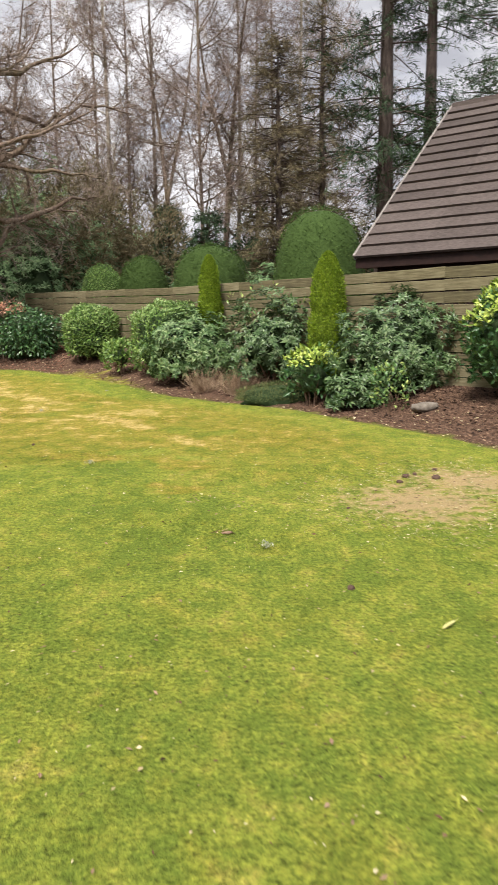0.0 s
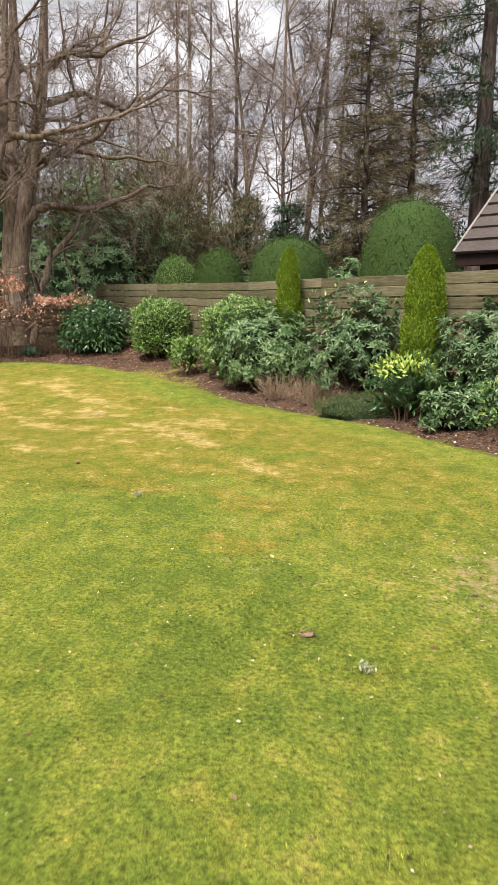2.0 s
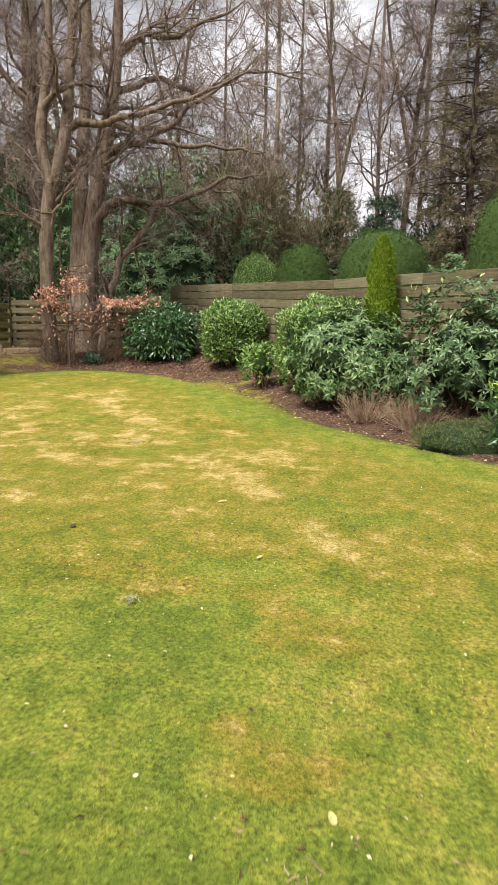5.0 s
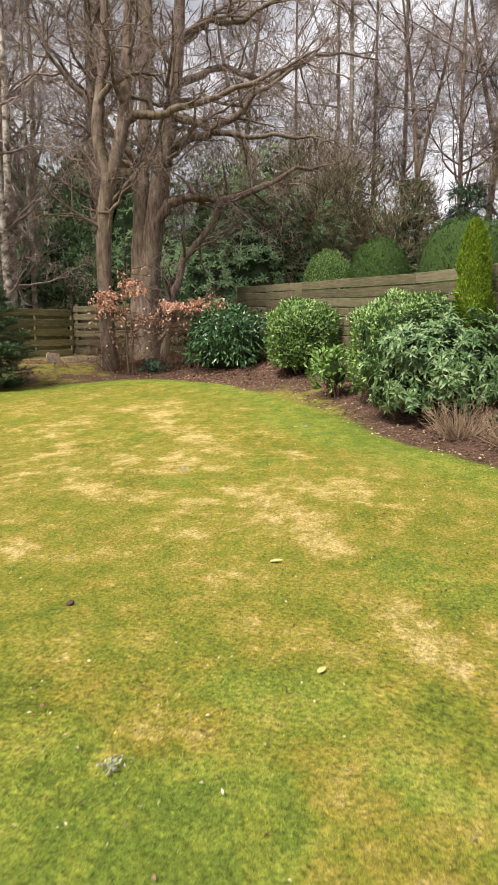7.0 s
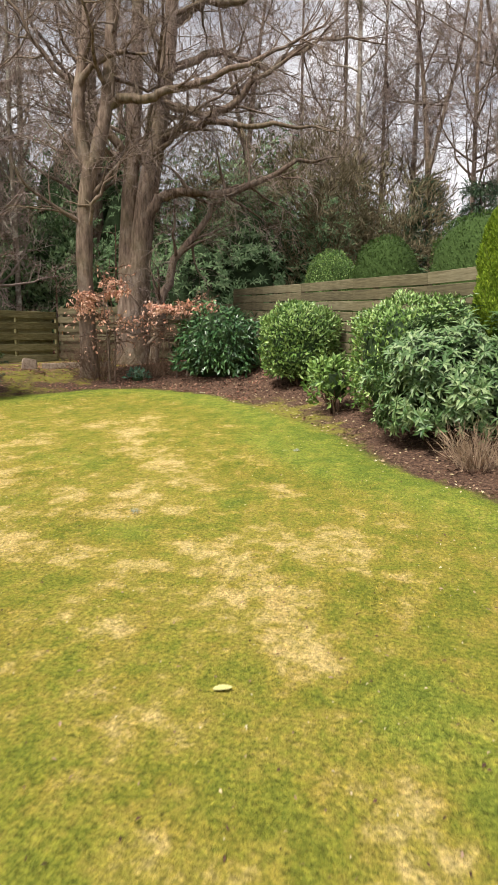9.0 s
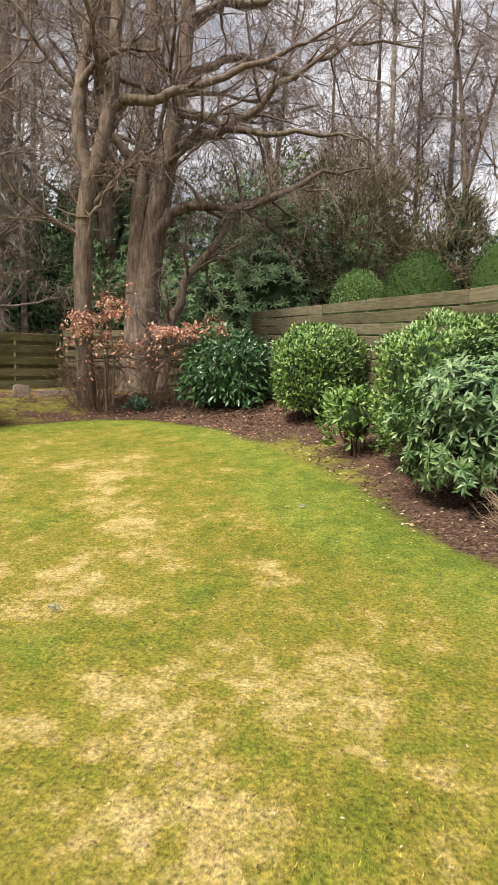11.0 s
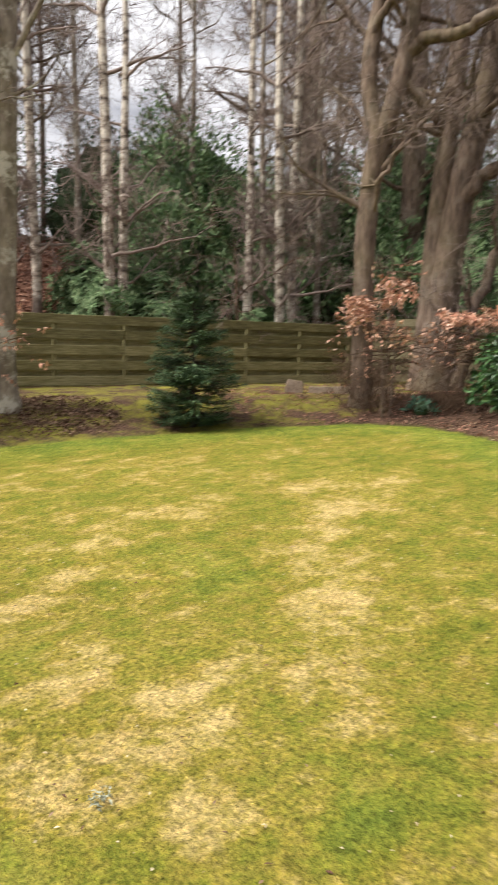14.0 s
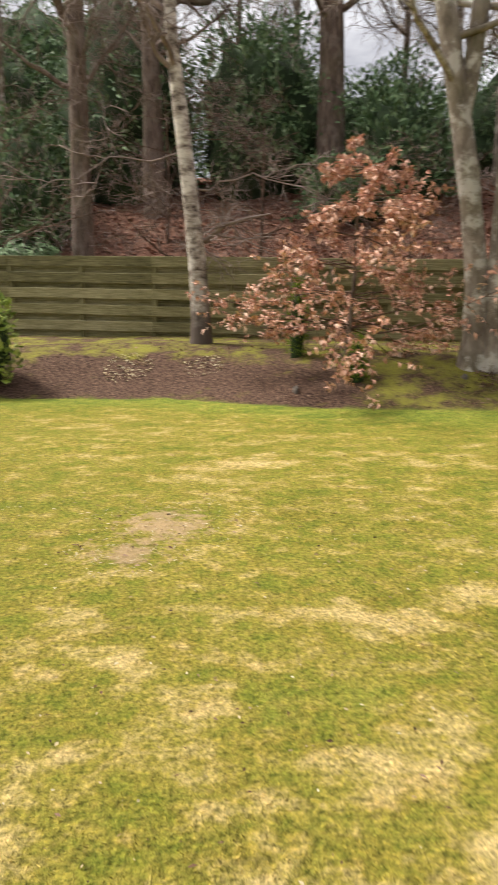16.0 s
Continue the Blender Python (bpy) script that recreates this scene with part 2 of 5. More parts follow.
THUJA_SHADE = plain_material("thuja_crevice_shade", (0.05, 0.082, 0.006), (0.11, 0.155, 0.011), 30.0, 0.9, 0.8)
YEW_IN = plain_material("yew_inside", (0.024, 0.048, 0.010), (0.054, 0.092, 0.019), 30.0, 0.9, 0.8)
# CORE: shade between the leaves, painted as dark green on the filler inside
CORE = plain_material("painted_inner_shade", (0.015, 0.032, 0.011), (0.042, 0.068, 0.026), 14.0, 0.9, 0.8)
BARK = bark_material("grey_brown_bark", (0.045, 0.032, 0.025), (0.16, 0.114, 0.088), (0.30, 0.228, 0.18), 11.0, green=0.25, blotch=0.08)
PALEBARK = bark_material("pale_grey_bark", (0.09, 0.07, 0.055), (0.25, 0.205, 0.165), (0.45, 0.39, 0.33), 6.0, (1, 1, 0.4), green=0.35, blotch=0.75)
DARKBARK = bark_material("dark_bark", (0.035, 0.027, 0.024), (0.085, 0.065, 0.057), (0.16, 0.13, 0.115))
TWIGBARK = bark_material("twig_bark", (0.14, 0.105, 0.092), (0.27, 0.21, 0.185), (0.42, 0.335, 0.30), 4.0, (1, 1, 1))
REDTWIG = bark_material("russet_twig_bark", (0.05, 0.03, 0.022), (0.12, 0.075, 0.05), (0.21, 0.14, 0.10), 4.0, (1, 1, 1))
STRAW = bark_material("dry_stems", (0.16, 0.10, 0.065), (0.33, 0.235, 0.16), (0.52, 0.41, 0.29), 5.0, (1, 1, 1))
BIRCH = birch_material()
TALLWOOD = timber_material("weathered_tall_boards", [(0.3, (0.05, 0.042, 0.024)), (0.5, (0.132, 0.112, 0.064)), (0.72, (0.25, 0.218, 0.138))])
LOWWOOD = timber_material("mossy_low_boards", [(0.3, (0.05, 0.046, 0.02)), (0.5, (0.215, 0.192, 0.092)), (0.74, (0.46, 0.41, 0.235))])
ROOFTILE = timber_material("brown_roof_tiles", [(0.3, (0.038, 0.029, 0.026)), (0.5, (0.068, 0.053, 0.049)), (0.75, (0.125, 0.10, 0.092))], (2.0, 2.0, 6.0))
FASCIA = plain_material("dark_brown_fascia", (0.012, 0.006, 0.005), (0.03, 0.014, 0.012), 8.0, 0.6)
VERGE = plain_material("mortar_verge", (0.16, 0.14, 0.13), (0.32, 0.29, 0.27), 20.0)
ROCK = plain_material("grey_rock", (0.09, 0.075, 0.06), (0.27, 0.235, 0.20), 8.0, 0.9, 0.8)
CUTWOOD = plain_material("sawn_log", (0.2, 0.14, 0.10), (0.45, 0.37, 0.30), 15.0)
CHIP = leaf_material("bark_chips", [(0.1, (0.03, 0.018, 0.012)), (0.5, (0.13, 0.07, 0.045)), (0.95, (0.40, 0.28, 0.19))], 0.9, 0.15, 3.0)
DARKCHIP = leaf_material("dark_mulch", [(0.1, (0.015, 0.01, 0.008)), (0.5, (0.05, 0.03, 0.022)), (0.95, (0.14, 0.09, 0.07))], 0.9, 0.15, 3.0)
LITTER = leaf_material("fallen_leaves", [(0.1, (0.12, 0.052, 0.034)), (0.5, (0.28, 0.13, 0.088)), (0.95, (0.46, 0.28, 0.2))], 0.8, 0.2, 1.0)
PALELEAF = leaf_material("bleached_leaves", [(0.1, (0.30, 0.22, 0.12)), (0.5, (0.50, 0.41, 0.24)), (0.95, (0.68, 0.62, 0.44))], 0.7, 0.25)
YELLOWLEAF = plain_material("yellowed_leaf", (0.36, 0.34, 0.12), (0.50, 0.47, 0.20), 40.0, 0.6, 0.2)
LICHEN = leaf_material("grey_lichen", [(0.1, (0.22, 0.23, 0.165)), (0.5, (0.34, 0.35, 0.255)), (0.95, (0.52, 0.53, 0.42))], 0.9, 0.15)


# ---- building helpers ----
rng = np.random.default_rng(7)


def mesh_of(name, verts, faces, material, smooth=False):
    """A mesh from arrays: verts (n, 3) and faces (m, 3 or 4), or a list of such face arrays."""
    me = bpy.data.meshes.new(name)
    verts = np.asarray(verts, dtype=np.float32)
    groups = [np.asarray(f, dtype=np.int32) for f in (faces if isinstance(faces, list) else [faces]) if len(f)]
    sizes = np.concatenate([np.full(len(f), f.shape[1], dtype=np.int32) for f in groups])
    loops = np.concatenate([f.ravel() for f in groups])
    me.vertices.add(len(verts))
    me.vertices.foreach_set("co", verts.ravel())
    me.loops.add(len(loops))
    me.loops.foreach_set("vertex_index", loops)
    me.polygons.add(len(sizes))
    me.polygons.foreach_set("loop_start", np.concatenate([[0], np.cumsum(sizes)[:-1]]).astype(np.int32))
    me.polygons.foreach_set("loop_total", sizes)
    me.polygons.foreach_set("use_smooth", np.full(len(sizes), smooth, dtype=bool))
    me.materials.append(material)
    me.update(calc_edges=True)
    me.validate()
    return me


def thing(name, place, label, category, group="", turn=0.0, kind=""):
    ob = new(name)
    ob.empty_display_size = 0.2
    ob.matrix_basis = pose(*place, 0, 0, turn)
    return tagged(ob, label, category, group, kind)


def piece(name, me, parent, label="", place=None):
    ob = new(name, me)
    ob.parent = parent
    if place is not None:
        ob.matrix_basis = place
    return tagged(ob, label)


def unit(v):
    return v / np.maximum(np.linalg.norm(v, axis=-1, keepdims=True), 1e-9)


def leaf_arrays(base, way, face, length, width, droop=0.15, fold=0.18):
    """Folded, drooping leaves: at base, growing along way, with their upper side to face."""
    n = len(base)
    way = unit(way)
    side = unit(np.cross(way, face))
    up = np.cross(side, way)
    L, W = np.broadcast_to(length, n)[:, None], np.broadcast_to(width, n)[:, None]
    mid = base + way * L * 0.5
    v = np.stack([base, mid + side * W * 0.5 + up * W * fold, mid, mid - side * W * 0.5 + up * W * fold,
                  base + way * L - up * L * droop], axis=1).reshape(-1, 3)
    f = np.array([[0, 2, 1], [0, 3, 2], [1, 2, 4], [2, 3, 4]])
    return v, (f[None] + 5 * np.arange(n)[:, None, None]).reshape(-1, 3)


def ball_points(n, low=-0.55):
    """Even random directions with z above low."""
    z = rng.uniform(low, 1, n)
    a = rng.uniform(0, 2 * np.pi, n)
    r = np.sqrt(1 - z * z)
    return np.stack([r * np.cos(a), r * np.sin(a), z], axis=1)


def lumps(d, amount, scale, seed):
    """How far the outline bulges in each direction."""
    return np.array([1 + amount * noise.noise(Vector(p) * scale + Vector((seed, seed * 0.7, 1.3))) for p in d])


def blunted(d, power):
    """Turns round directions into a flat-sided, round-topped outline."""
    if not power:
        return d
    flat = np.linalg.norm(d[:, :2], axis=1, keepdims=True)
    want = np.sqrt(np.clip(1 - np.abs(d[:, 2:3]) ** power, 0, 1))
    return np.concatenate([d[:, :2] / np.maximum(flat, 1e-6) * want, d[:, 2:3]], axis=1)


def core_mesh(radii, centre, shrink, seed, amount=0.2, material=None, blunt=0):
    """An uneven solid filler well below a shrub's leaves; CORE's dark colour stands in for inner shade."""
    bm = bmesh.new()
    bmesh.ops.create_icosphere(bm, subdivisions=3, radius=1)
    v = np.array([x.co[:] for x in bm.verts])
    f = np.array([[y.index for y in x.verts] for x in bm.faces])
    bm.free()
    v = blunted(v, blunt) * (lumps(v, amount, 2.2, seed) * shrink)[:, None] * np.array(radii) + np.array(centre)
    return mesh_of("filler_core", v, f, material or CORE, True)


def tubes(paths, sides):
    """Tapering round branches. paths: list of (points (k, 3), radii (k,))."""
    V, F, at = [], [], 0
    ang = np.arange(sides) * 2 * np.pi / sides
    ca, sa = np.cos(ang), np.sin(ang)
    for p, r in paths:
        k = len(p)
        d = np.empty_like(p)
        d[1:-1] = p[2:] - p[:-2]
        d[0], d[-1] = p[1] - p[0], p[-1] - p[-2]
        d = unit(d)
        ref = np.array([1.0, 0, 0]) if abs(d[0][2]) > 0.7 else np.array([0, 0, 1.0])
        a = unit(np.cross(d, ref))
        b = np.cross(d, a)
        ring = p[:, None] + (a[:, None] * ca[None, :, None] + b[:, None] * sa[None, :, None]) * r[:, None, None]
        V.append(ring.reshape(-1, 3))
        i = (at + np.arange(k - 1)[:, None] * sides + np.arange(sides)[None])
        j = (at + np.arange(k - 1)[:, None] * sides + (np.arange(sides)[None] + 1) % sides)
        F.append(np.stack([i, j, j + sides, i + sides], axis=-1).reshape(-1, 4))
        at += k * sides
    return np.concatenate(V), np.concatenate(F)


def twig_arrays(base, way, length, radius, sag=0.0):
    """Many thin bent twigs, each a three-sided spike."""
    n = len(base)
    way = unit(way)
    a = unit(np.cross(way, rng.normal(size=(n, 3))))
    b = np.cross(way, a)
    L, R = np.broadcast_to(length, n)[:, None], np.broadcast_to(radius, n)[:, None]
    bend = rng.normal(size=(n, 3)) * 0.12
    mid = base + way * L * 0.5 + bend * L
    tip = base + way * L + bend * L * 0.6 - np.array([0, 0, 1.0]) * L * sag
    ring = []
    for c, s in ((1, 0), (-0.5, 0.866), (-0.5, -0.866)):
        ring.append((a * c + b * s) * R)
    v = np.stack([base + ring[0], base + ring[1], base + ring[2], mid + ring[0] * 0.6, mid + ring[1] * 0.6, mid + ring[2] * 0.6, tip], axis=1).reshape(-1, 3)
    q = np.array([[0, 1, 4, 3], [1, 2, 5, 4], [2, 0, 3, 5]])
    t = np.array([[3, 4, 6], [4, 5, 6], [5, 3, 6]])
    off = 7 * np.arange(n)[:, None, None]
    return v, [(q[None] + off).reshape(-1, 4), (t[None] + off).reshape(-1, 3)]


def joined(parts):
    """Several (verts, faces) as one; faces may be lists of arrays."""
    V, F3, F4, at = [], [], [], 0
    for v, f in parts:
        for g in (f if isinstance(f, list) else [f]):
            (F3 if g.shape[1] == 3 else F4).append(g + at)
        V.append(v)
        at += len(v)
    return np.concatenate(V), [np.concatenate(x) for x in (F3, F4) if x]


# ---- the lie of the land ----
EDGE = [(6.5, -9), (6.2, 2), (5, 5), (4, 7), (3.14, 8.5), (2.6, 9.9), (1.82, 11.3), (1.17, 12.6), (0.1, 13.8), (-0.75, 14.8), (-1.6, 15.8), (-2.65, 17.55),
        (-4.4, 19.75), (-6.2, 21.4), (-7.9, 21.9), (-8.95, 21.2), (-9.8, 19.8), (-10.4, 18), (-10.8, 16.5), (-11.3, 14.3), (-12.5, 12.1), (-12.6, 9.7), (-13, 4), (-13, -9)]


def bed_distance(x, y):
    """Metres outside the lawn's edge (below zero on the lawn)."""
    best, inside = np.full(x.shape, 1e9), np.zeros(x.shape, bool)
    for (x1, y1), (x2, y2) in zip(EDGE, EDGE[1:] + EDGE[:1]):
        dx, dy = x2 - x1, y2 - y1
        k = np.clip(((x - x1) * dx + (y - y1) * dy) / (dx * dx + dy * dy), 0, 1)
        best = np.minimum(best, np.hypot(x - x1 - k * dx, y - y1 - k * dy))
        if dy:
            inside ^= ((y1 > y) != (y2 > y)) & (x < dx * (y - y1) / dy + x1)
    return np.where(inside, -best, best)


def past_fence(x, y):
    return np.maximum(0, (x + 13.1) * -0.972 + (y - 26.5) * 0.236 - 0.8)


def height(x, y):
    """Lawn, banked-up beds, and the wooded slope beyond the low fence."""
    x, y = np.asarray(x, float), np.asarray(y, float)
    lawn = np.clip(0.035 * (-0.3 * x + 0.95 * y - 15), 0, 0.3)
    left = np.clip((-x - 7.5) / 2, 0, 1)
    k = np.clip(bed_distance(x, y) / (2.8 - 0.6 * left), 0, 1)
    h = np.minimum(past_fence(x, y), 45)
    return lawn + (0.55 + left * (np.clip((17 - y) * 0.03, -0.1, 0.15) - 0.13)) * k * k * (3 - 2 * k) + 8.6 * (1 - np.exp(-(np.sqrt(h * h + 1) - 1) / 17))


def gz(x, y):
    return float(height(np.array([x]), np.array([y]))[0])


def near_line(x, y, pts, reach):
    """1 on a line through pts, falling to 0 at reach."""
    best = np.full(x.shape, 1e9)
    for (x1, y1), (x2, y2) in zip(pts, pts[1:]):
        dx, dy = x2 - x1, y2 - y1
        k = np.clip(((x - x1) * dx + (y - y1) * dy) / (dx * dx + dy * dy + 1e-9), 0, 1)
        best = np.minimum(best, np.hypot(x - x1 - k * dx, y - y1 - k * dy))
    return np.clip(1 - best / reach, 0, 1)


# worn streaks: from (x, y) to (x, y), and how far they reach to the sides
STRAW_NEAR = [(-2.3, 8.45, -2.1, 8.3, 0.2), (-2.0, 8.4, -1.65, 8.2, 0.2), (-1.03, 8.1, -0.86, 7.93, 0.18), (-0.63, 7.97, -0.5, 7.94, 0.13), (-0.8, 7.6, -0.5, 7.65, 0.15), (-0.76, 6.76, -0.57, 6.55, 0.15),
              (-1.42, 9.1, -1.2, 9.0, 0.16), (-0.49, 9.1, -0.34, 8.8, 0.22), (-0.38, 9.14, 0.1, 8.67, 0.22), (-0.9, 9.65, -0.55, 9.25, 0.26), (-1.8, 9.4, -1.6, 9.3, 0.16), (-2.3, 10.0, -2.05, 9.8, 0.17), (-3.75, 10.1, -2.9, 10.0, 0.24), (-2.8, 10.8, -2.4, 10.75, 0.2)]
STRAW_MIDDLE = [(-5.9, 18.0, -5.6, 16.7, 0.4), (-5.6, 16.7, -4.2, 15.0, 0.4), (-4.2, 15.0, -3.75, 14.1, 0.3), (-3.7, 13.0, -3.9, 13.6, 0.34), (-3.55, 13.5, -3.2, 13.3, 0.25), (-2.5, 12.2, -1.4, 10.7, 0.32), (-4.2, 12.0, -3.1, 11.6, 0.26), (-2.76, 14.4, -2.4, 14.0, 0.24),
                (-2.84, 11.74, -2.54, 11.77, 0.2), (-1.35, 12.1, -1.2, 12.05, 0.15), (-1.82, 12.9, -1.56, 12.5, 0.27), (-2.3, 12.8, -1.7, 12.2, 0.27), (-6.44, 17.3, -5.8, 18.0, 0.3), (-6.9, 15.3, -6.4, 15.6, 0.3), (-3.6, 14.5, -3.1, 14.1, 0.24)]
STRAW_FAR = [(-8.44, 12.6, -8.7, 13.4, 0.3), (-8.9, 14.1, -8.45, 14.5, 0.3), (-5.45, 12.0, -5.5, 12.15, 0.17), (-5.13, 12.3, -5.13, 12.45, 0.17), (-4.7, 12.5, -4.78, 12.7, 0.18), (-5.1, 12.95, -5.83, 14.05, 0.24), (-4.36, 13.2, -4.56, 13.6, 0.22), (-4.06, 12.1, -4.1, 12.3, 0.18), (-4.5, 12.6, -4.26, 12.7, 0.16)]
LUSH = [(-1.44, 8.63, -1.16, 8.56, 0.25), (-1.61, 7.64, -1.42, 7.59, 0.3), (-1.42, 7.91, -1.14, 7.87, 0.25), (-0.95, 10.45, -0.37, 10.1, 0.4), (-0.63, 8.2, -0.51, 8.1, 0.16), (-2.81, 11.91, -2.56, 11.98, 0.2), (-3.51, 12.48, -3.25, 12.43, 0.25), (-3.3, 13.52, -2.95, 13.5, 0.25), (-2.42, 11.8, -2.2, 11.45, 0.13), (-3.35, 16.9, -2.13, 15.7, 0.7),
        (-3.1, 14.2, -2.85, 14.1, 0.25), (-5.59, 14.9, -4.95, 14.76, 0.35), (-4.77, 12.9, -4.69, 12.95, 0.2), (-4.81, 13.27, -4.79, 13.4, 0.16), (-2.29, 7.31, -1.24, 7.39, 0.6), (-1.33, 5.94, -0.63, 5.88, 0.5), (-0.91, 4.92, -0.7, 4.85, 0.4)]
BARE_SPOTS = [((1.5, 5.95), 1.15), ((2.2, 6.75), 1.05), ((-6.9, 12.4), 0.55), ((-6.4, 12.2), 0.4)]


def tired(x, y):
    """The lawn yellows away from the house end."""
    k = np.clip((y - 5.0) / 5.5, 0, 1)
    d = bed_distance(x, y)
    k = k * np.clip(-d / 1.5 - 0.1, 0, 1)
    return 0.29 * k + 0.10 * np.clip((-x - 3.5) / 3, 0, 1) * np.clip((16 - y) / 4, 0, 1) - 0.20 * (1 - k)


def soft_noise(x, y, size, seed):
    """Smooth random values from 0 to 1 over the plan, with lumps of about that size."""
    table = np.random.default_rng(seed).uniform(0, 1, (128, 128))
    u, v = x / size, y / size
    i, j = np.floor(u).astype(int), np.floor(v).astype(int)
    a, b = u - i, v - j
    a, b = a * a * (3 - 2 * a), b * b * (3 - 2 * b)
    i0, i1, j0, j1 = i % 128, (i + 1) % 128, j % 128, (j + 1) % 128
    return (table[i0, j0] * (1 - a) + table[i1, j0] * a) * (1 - b) + (table[i0, j1] * (1 - a) + table[i1, j1] * a) * b


def wear(x, y):
    """How yellowed the lawn is: straw streaks towards 1, lush spots below 0."""
    wx = x + 0.22 * (soft_noise(x, y, 0.35, 11) - 0.5) + 0.12 * (soft_noise(x, y, 0.12, 12) - 0.5)
    wy = y + 0.22 * (soft_noise(x, y, 0.35, 13) - 0.5) + 0.12 * (soft_noise(x, y, 0.12, 14) - 0.5)
    out = tired(x, y)
    for x1, y1, x2, y2, reach in LUSH:
        out = out - 0.24 * np.clip(1.6 * near_line(wx, wy, [(x1, y1), (x2, y2)], reach * 1.25), 0, 1)
    for x1, y1, x2, y2, reach in STRAW_NEAR + STRAW_MIDDLE + STRAW_FAR:
        peak = 0.52 + 0.36 * min(max((y1 - 8.0) / 4.0, 0.0), 1.0)
        k = np.clip(1.6 * near_line(wx, wy, [(x1, y1), (x2, y2)], reach * 1.1), 0, 1)
        out = out + (peak - out) * k * (0.72 + 0.5 * (soft_noise(x, y, 0.09, 15) - 0.5))
    return out


def build_ground():
    fx = np.concatenate([[-900, -400, -200, -120, -80, -60, -50, -44], np.arange(-40, -14, 0.6), np.arange(-14, -9, 0.17), np.arange(-9, 3, 0.09), np.arange(3, 6.5, 0.17), np.arange(6.5, 16, 0.6), [18, 22, 30, 45, 80, 150, 400, 900]])
    fy = np.concatenate([[-900, -400, -150, -60, -30, -16], np.arange(-10, 2, 0.6), np.arange(2, 19, 0.09), np.arange(19, 24, 0.17), np.arange(24, 46, 0.6), [48, 52, 60, 75, 100, 160, 400, 900]])
    X, Y = np.meshgrid(fx, fy)
    x, y = X.ravel(), Y.ravel()
    z = height(x, y)
    d = bed_distance(x, y)
    for k in range(len(x)):
        if -16 < x[k] < 8 and 0 < y[k] < 30:
            z[k] += noise.noise((x[k] * 0.9, y[k] * 0.9, 0)) * 0.015 + noise.noise((x[k] * 3, y[k] * 3, 5)) * (0.03 if d[k] > 0.15 else 0.004)
    # the cut edge of the turf
    z -= 0.03 * np.exp(-((d - 0.08) / 0.1) ** 2)
    nx, ny = len(fx), len(fy)
    i = (np.arange(ny - 1)[:, None] * nx + np.arange(nx - 1)[None]).ravel()
    me = mesh_of("ground", np.stack([x, y, z], 1), np.stack([i, i + 1, i + nx + 1, i + nx], 1), GROUND, True)
    straw, bare = wear(x, y), np.zeros_like(x)
    for (bx, by), r in BARE_SPOTS:
        bare = np.maximum(bare, np.clip(1.15 - np.hypot(x - bx, y - by) / r, 0, 1))
    wild = np.clip(past_fence(x, y) / 1.0, 0, 1)
    wild = np.maximum(wild, np.clip((y - 27.5) / 2, 0, 1))
    for name, vals in (("bed", np.clip(d, -2, 4)), ("straw", straw), ("bare", bare), ("wild", wild), ("moss", np.maximum(np.clip((-x - 7.5) / 2.5, 0, 1) * 0.67 - 0.36 * np.clip((15.2 - y), 0, 1) * np.clip((1.7 - d) / 0.5, 0, 1), np.exp(-((x + 3.7) / 2.1) ** 2) * np.clip(1.25 - d, 0, 1) * 0.85))):
        a = me.attributes.new(name, "FLOAT", "POINT")
        a.data.foreach_set("value", vals.astype(np.float32))
    return tagged(new("ground", me), "mossy yellow-green lawn with bark-mulched beds and a leafy slope", "ground", kind="structure")


build_ground()


# ---- fences ----
def board_mesh(name, length, high, thick, material, seed):
    """One sawn board, slightly bowed, with eased edges; x along it."""
    r = np.random.default_rng(seed)
    k = 5
    xs = np.linspace(0, length, k)
    e = 0.006
    prof = np.array([(-thick / 2, e), (-thick / 2 + e, 0), (thick / 2 - e, 0), (thick / 2, e), (thick / 2, high - e), (thick / 2 - e, high), (-thick / 2 + e, high), (-thick / 2, high - e)])
    bow = r.normal(0, 0.004, k)
    lift = r.normal(0, 0.003, k)
    v = np.array([(xs[i], p[0] + bow[i], p[1] + lift[i]) for i in range(k) for p in prof])
    f = [[i * 8 + j, i * 8 + (j + 1) % 8, (i + 1) * 8 + (j + 1) % 8, (i + 1) * 8 + j] for i in range(k - 1) for j in range(8)]
    caps = [[0, 7, 6, 1], [1, 6, 5, 2], [2, 5, 4, 3]]
    caps += [[x + (k - 1) * 8 for x in reversed(c)] for c in caps]
    return mesh_of(name, v, np.array(f + caps), material)


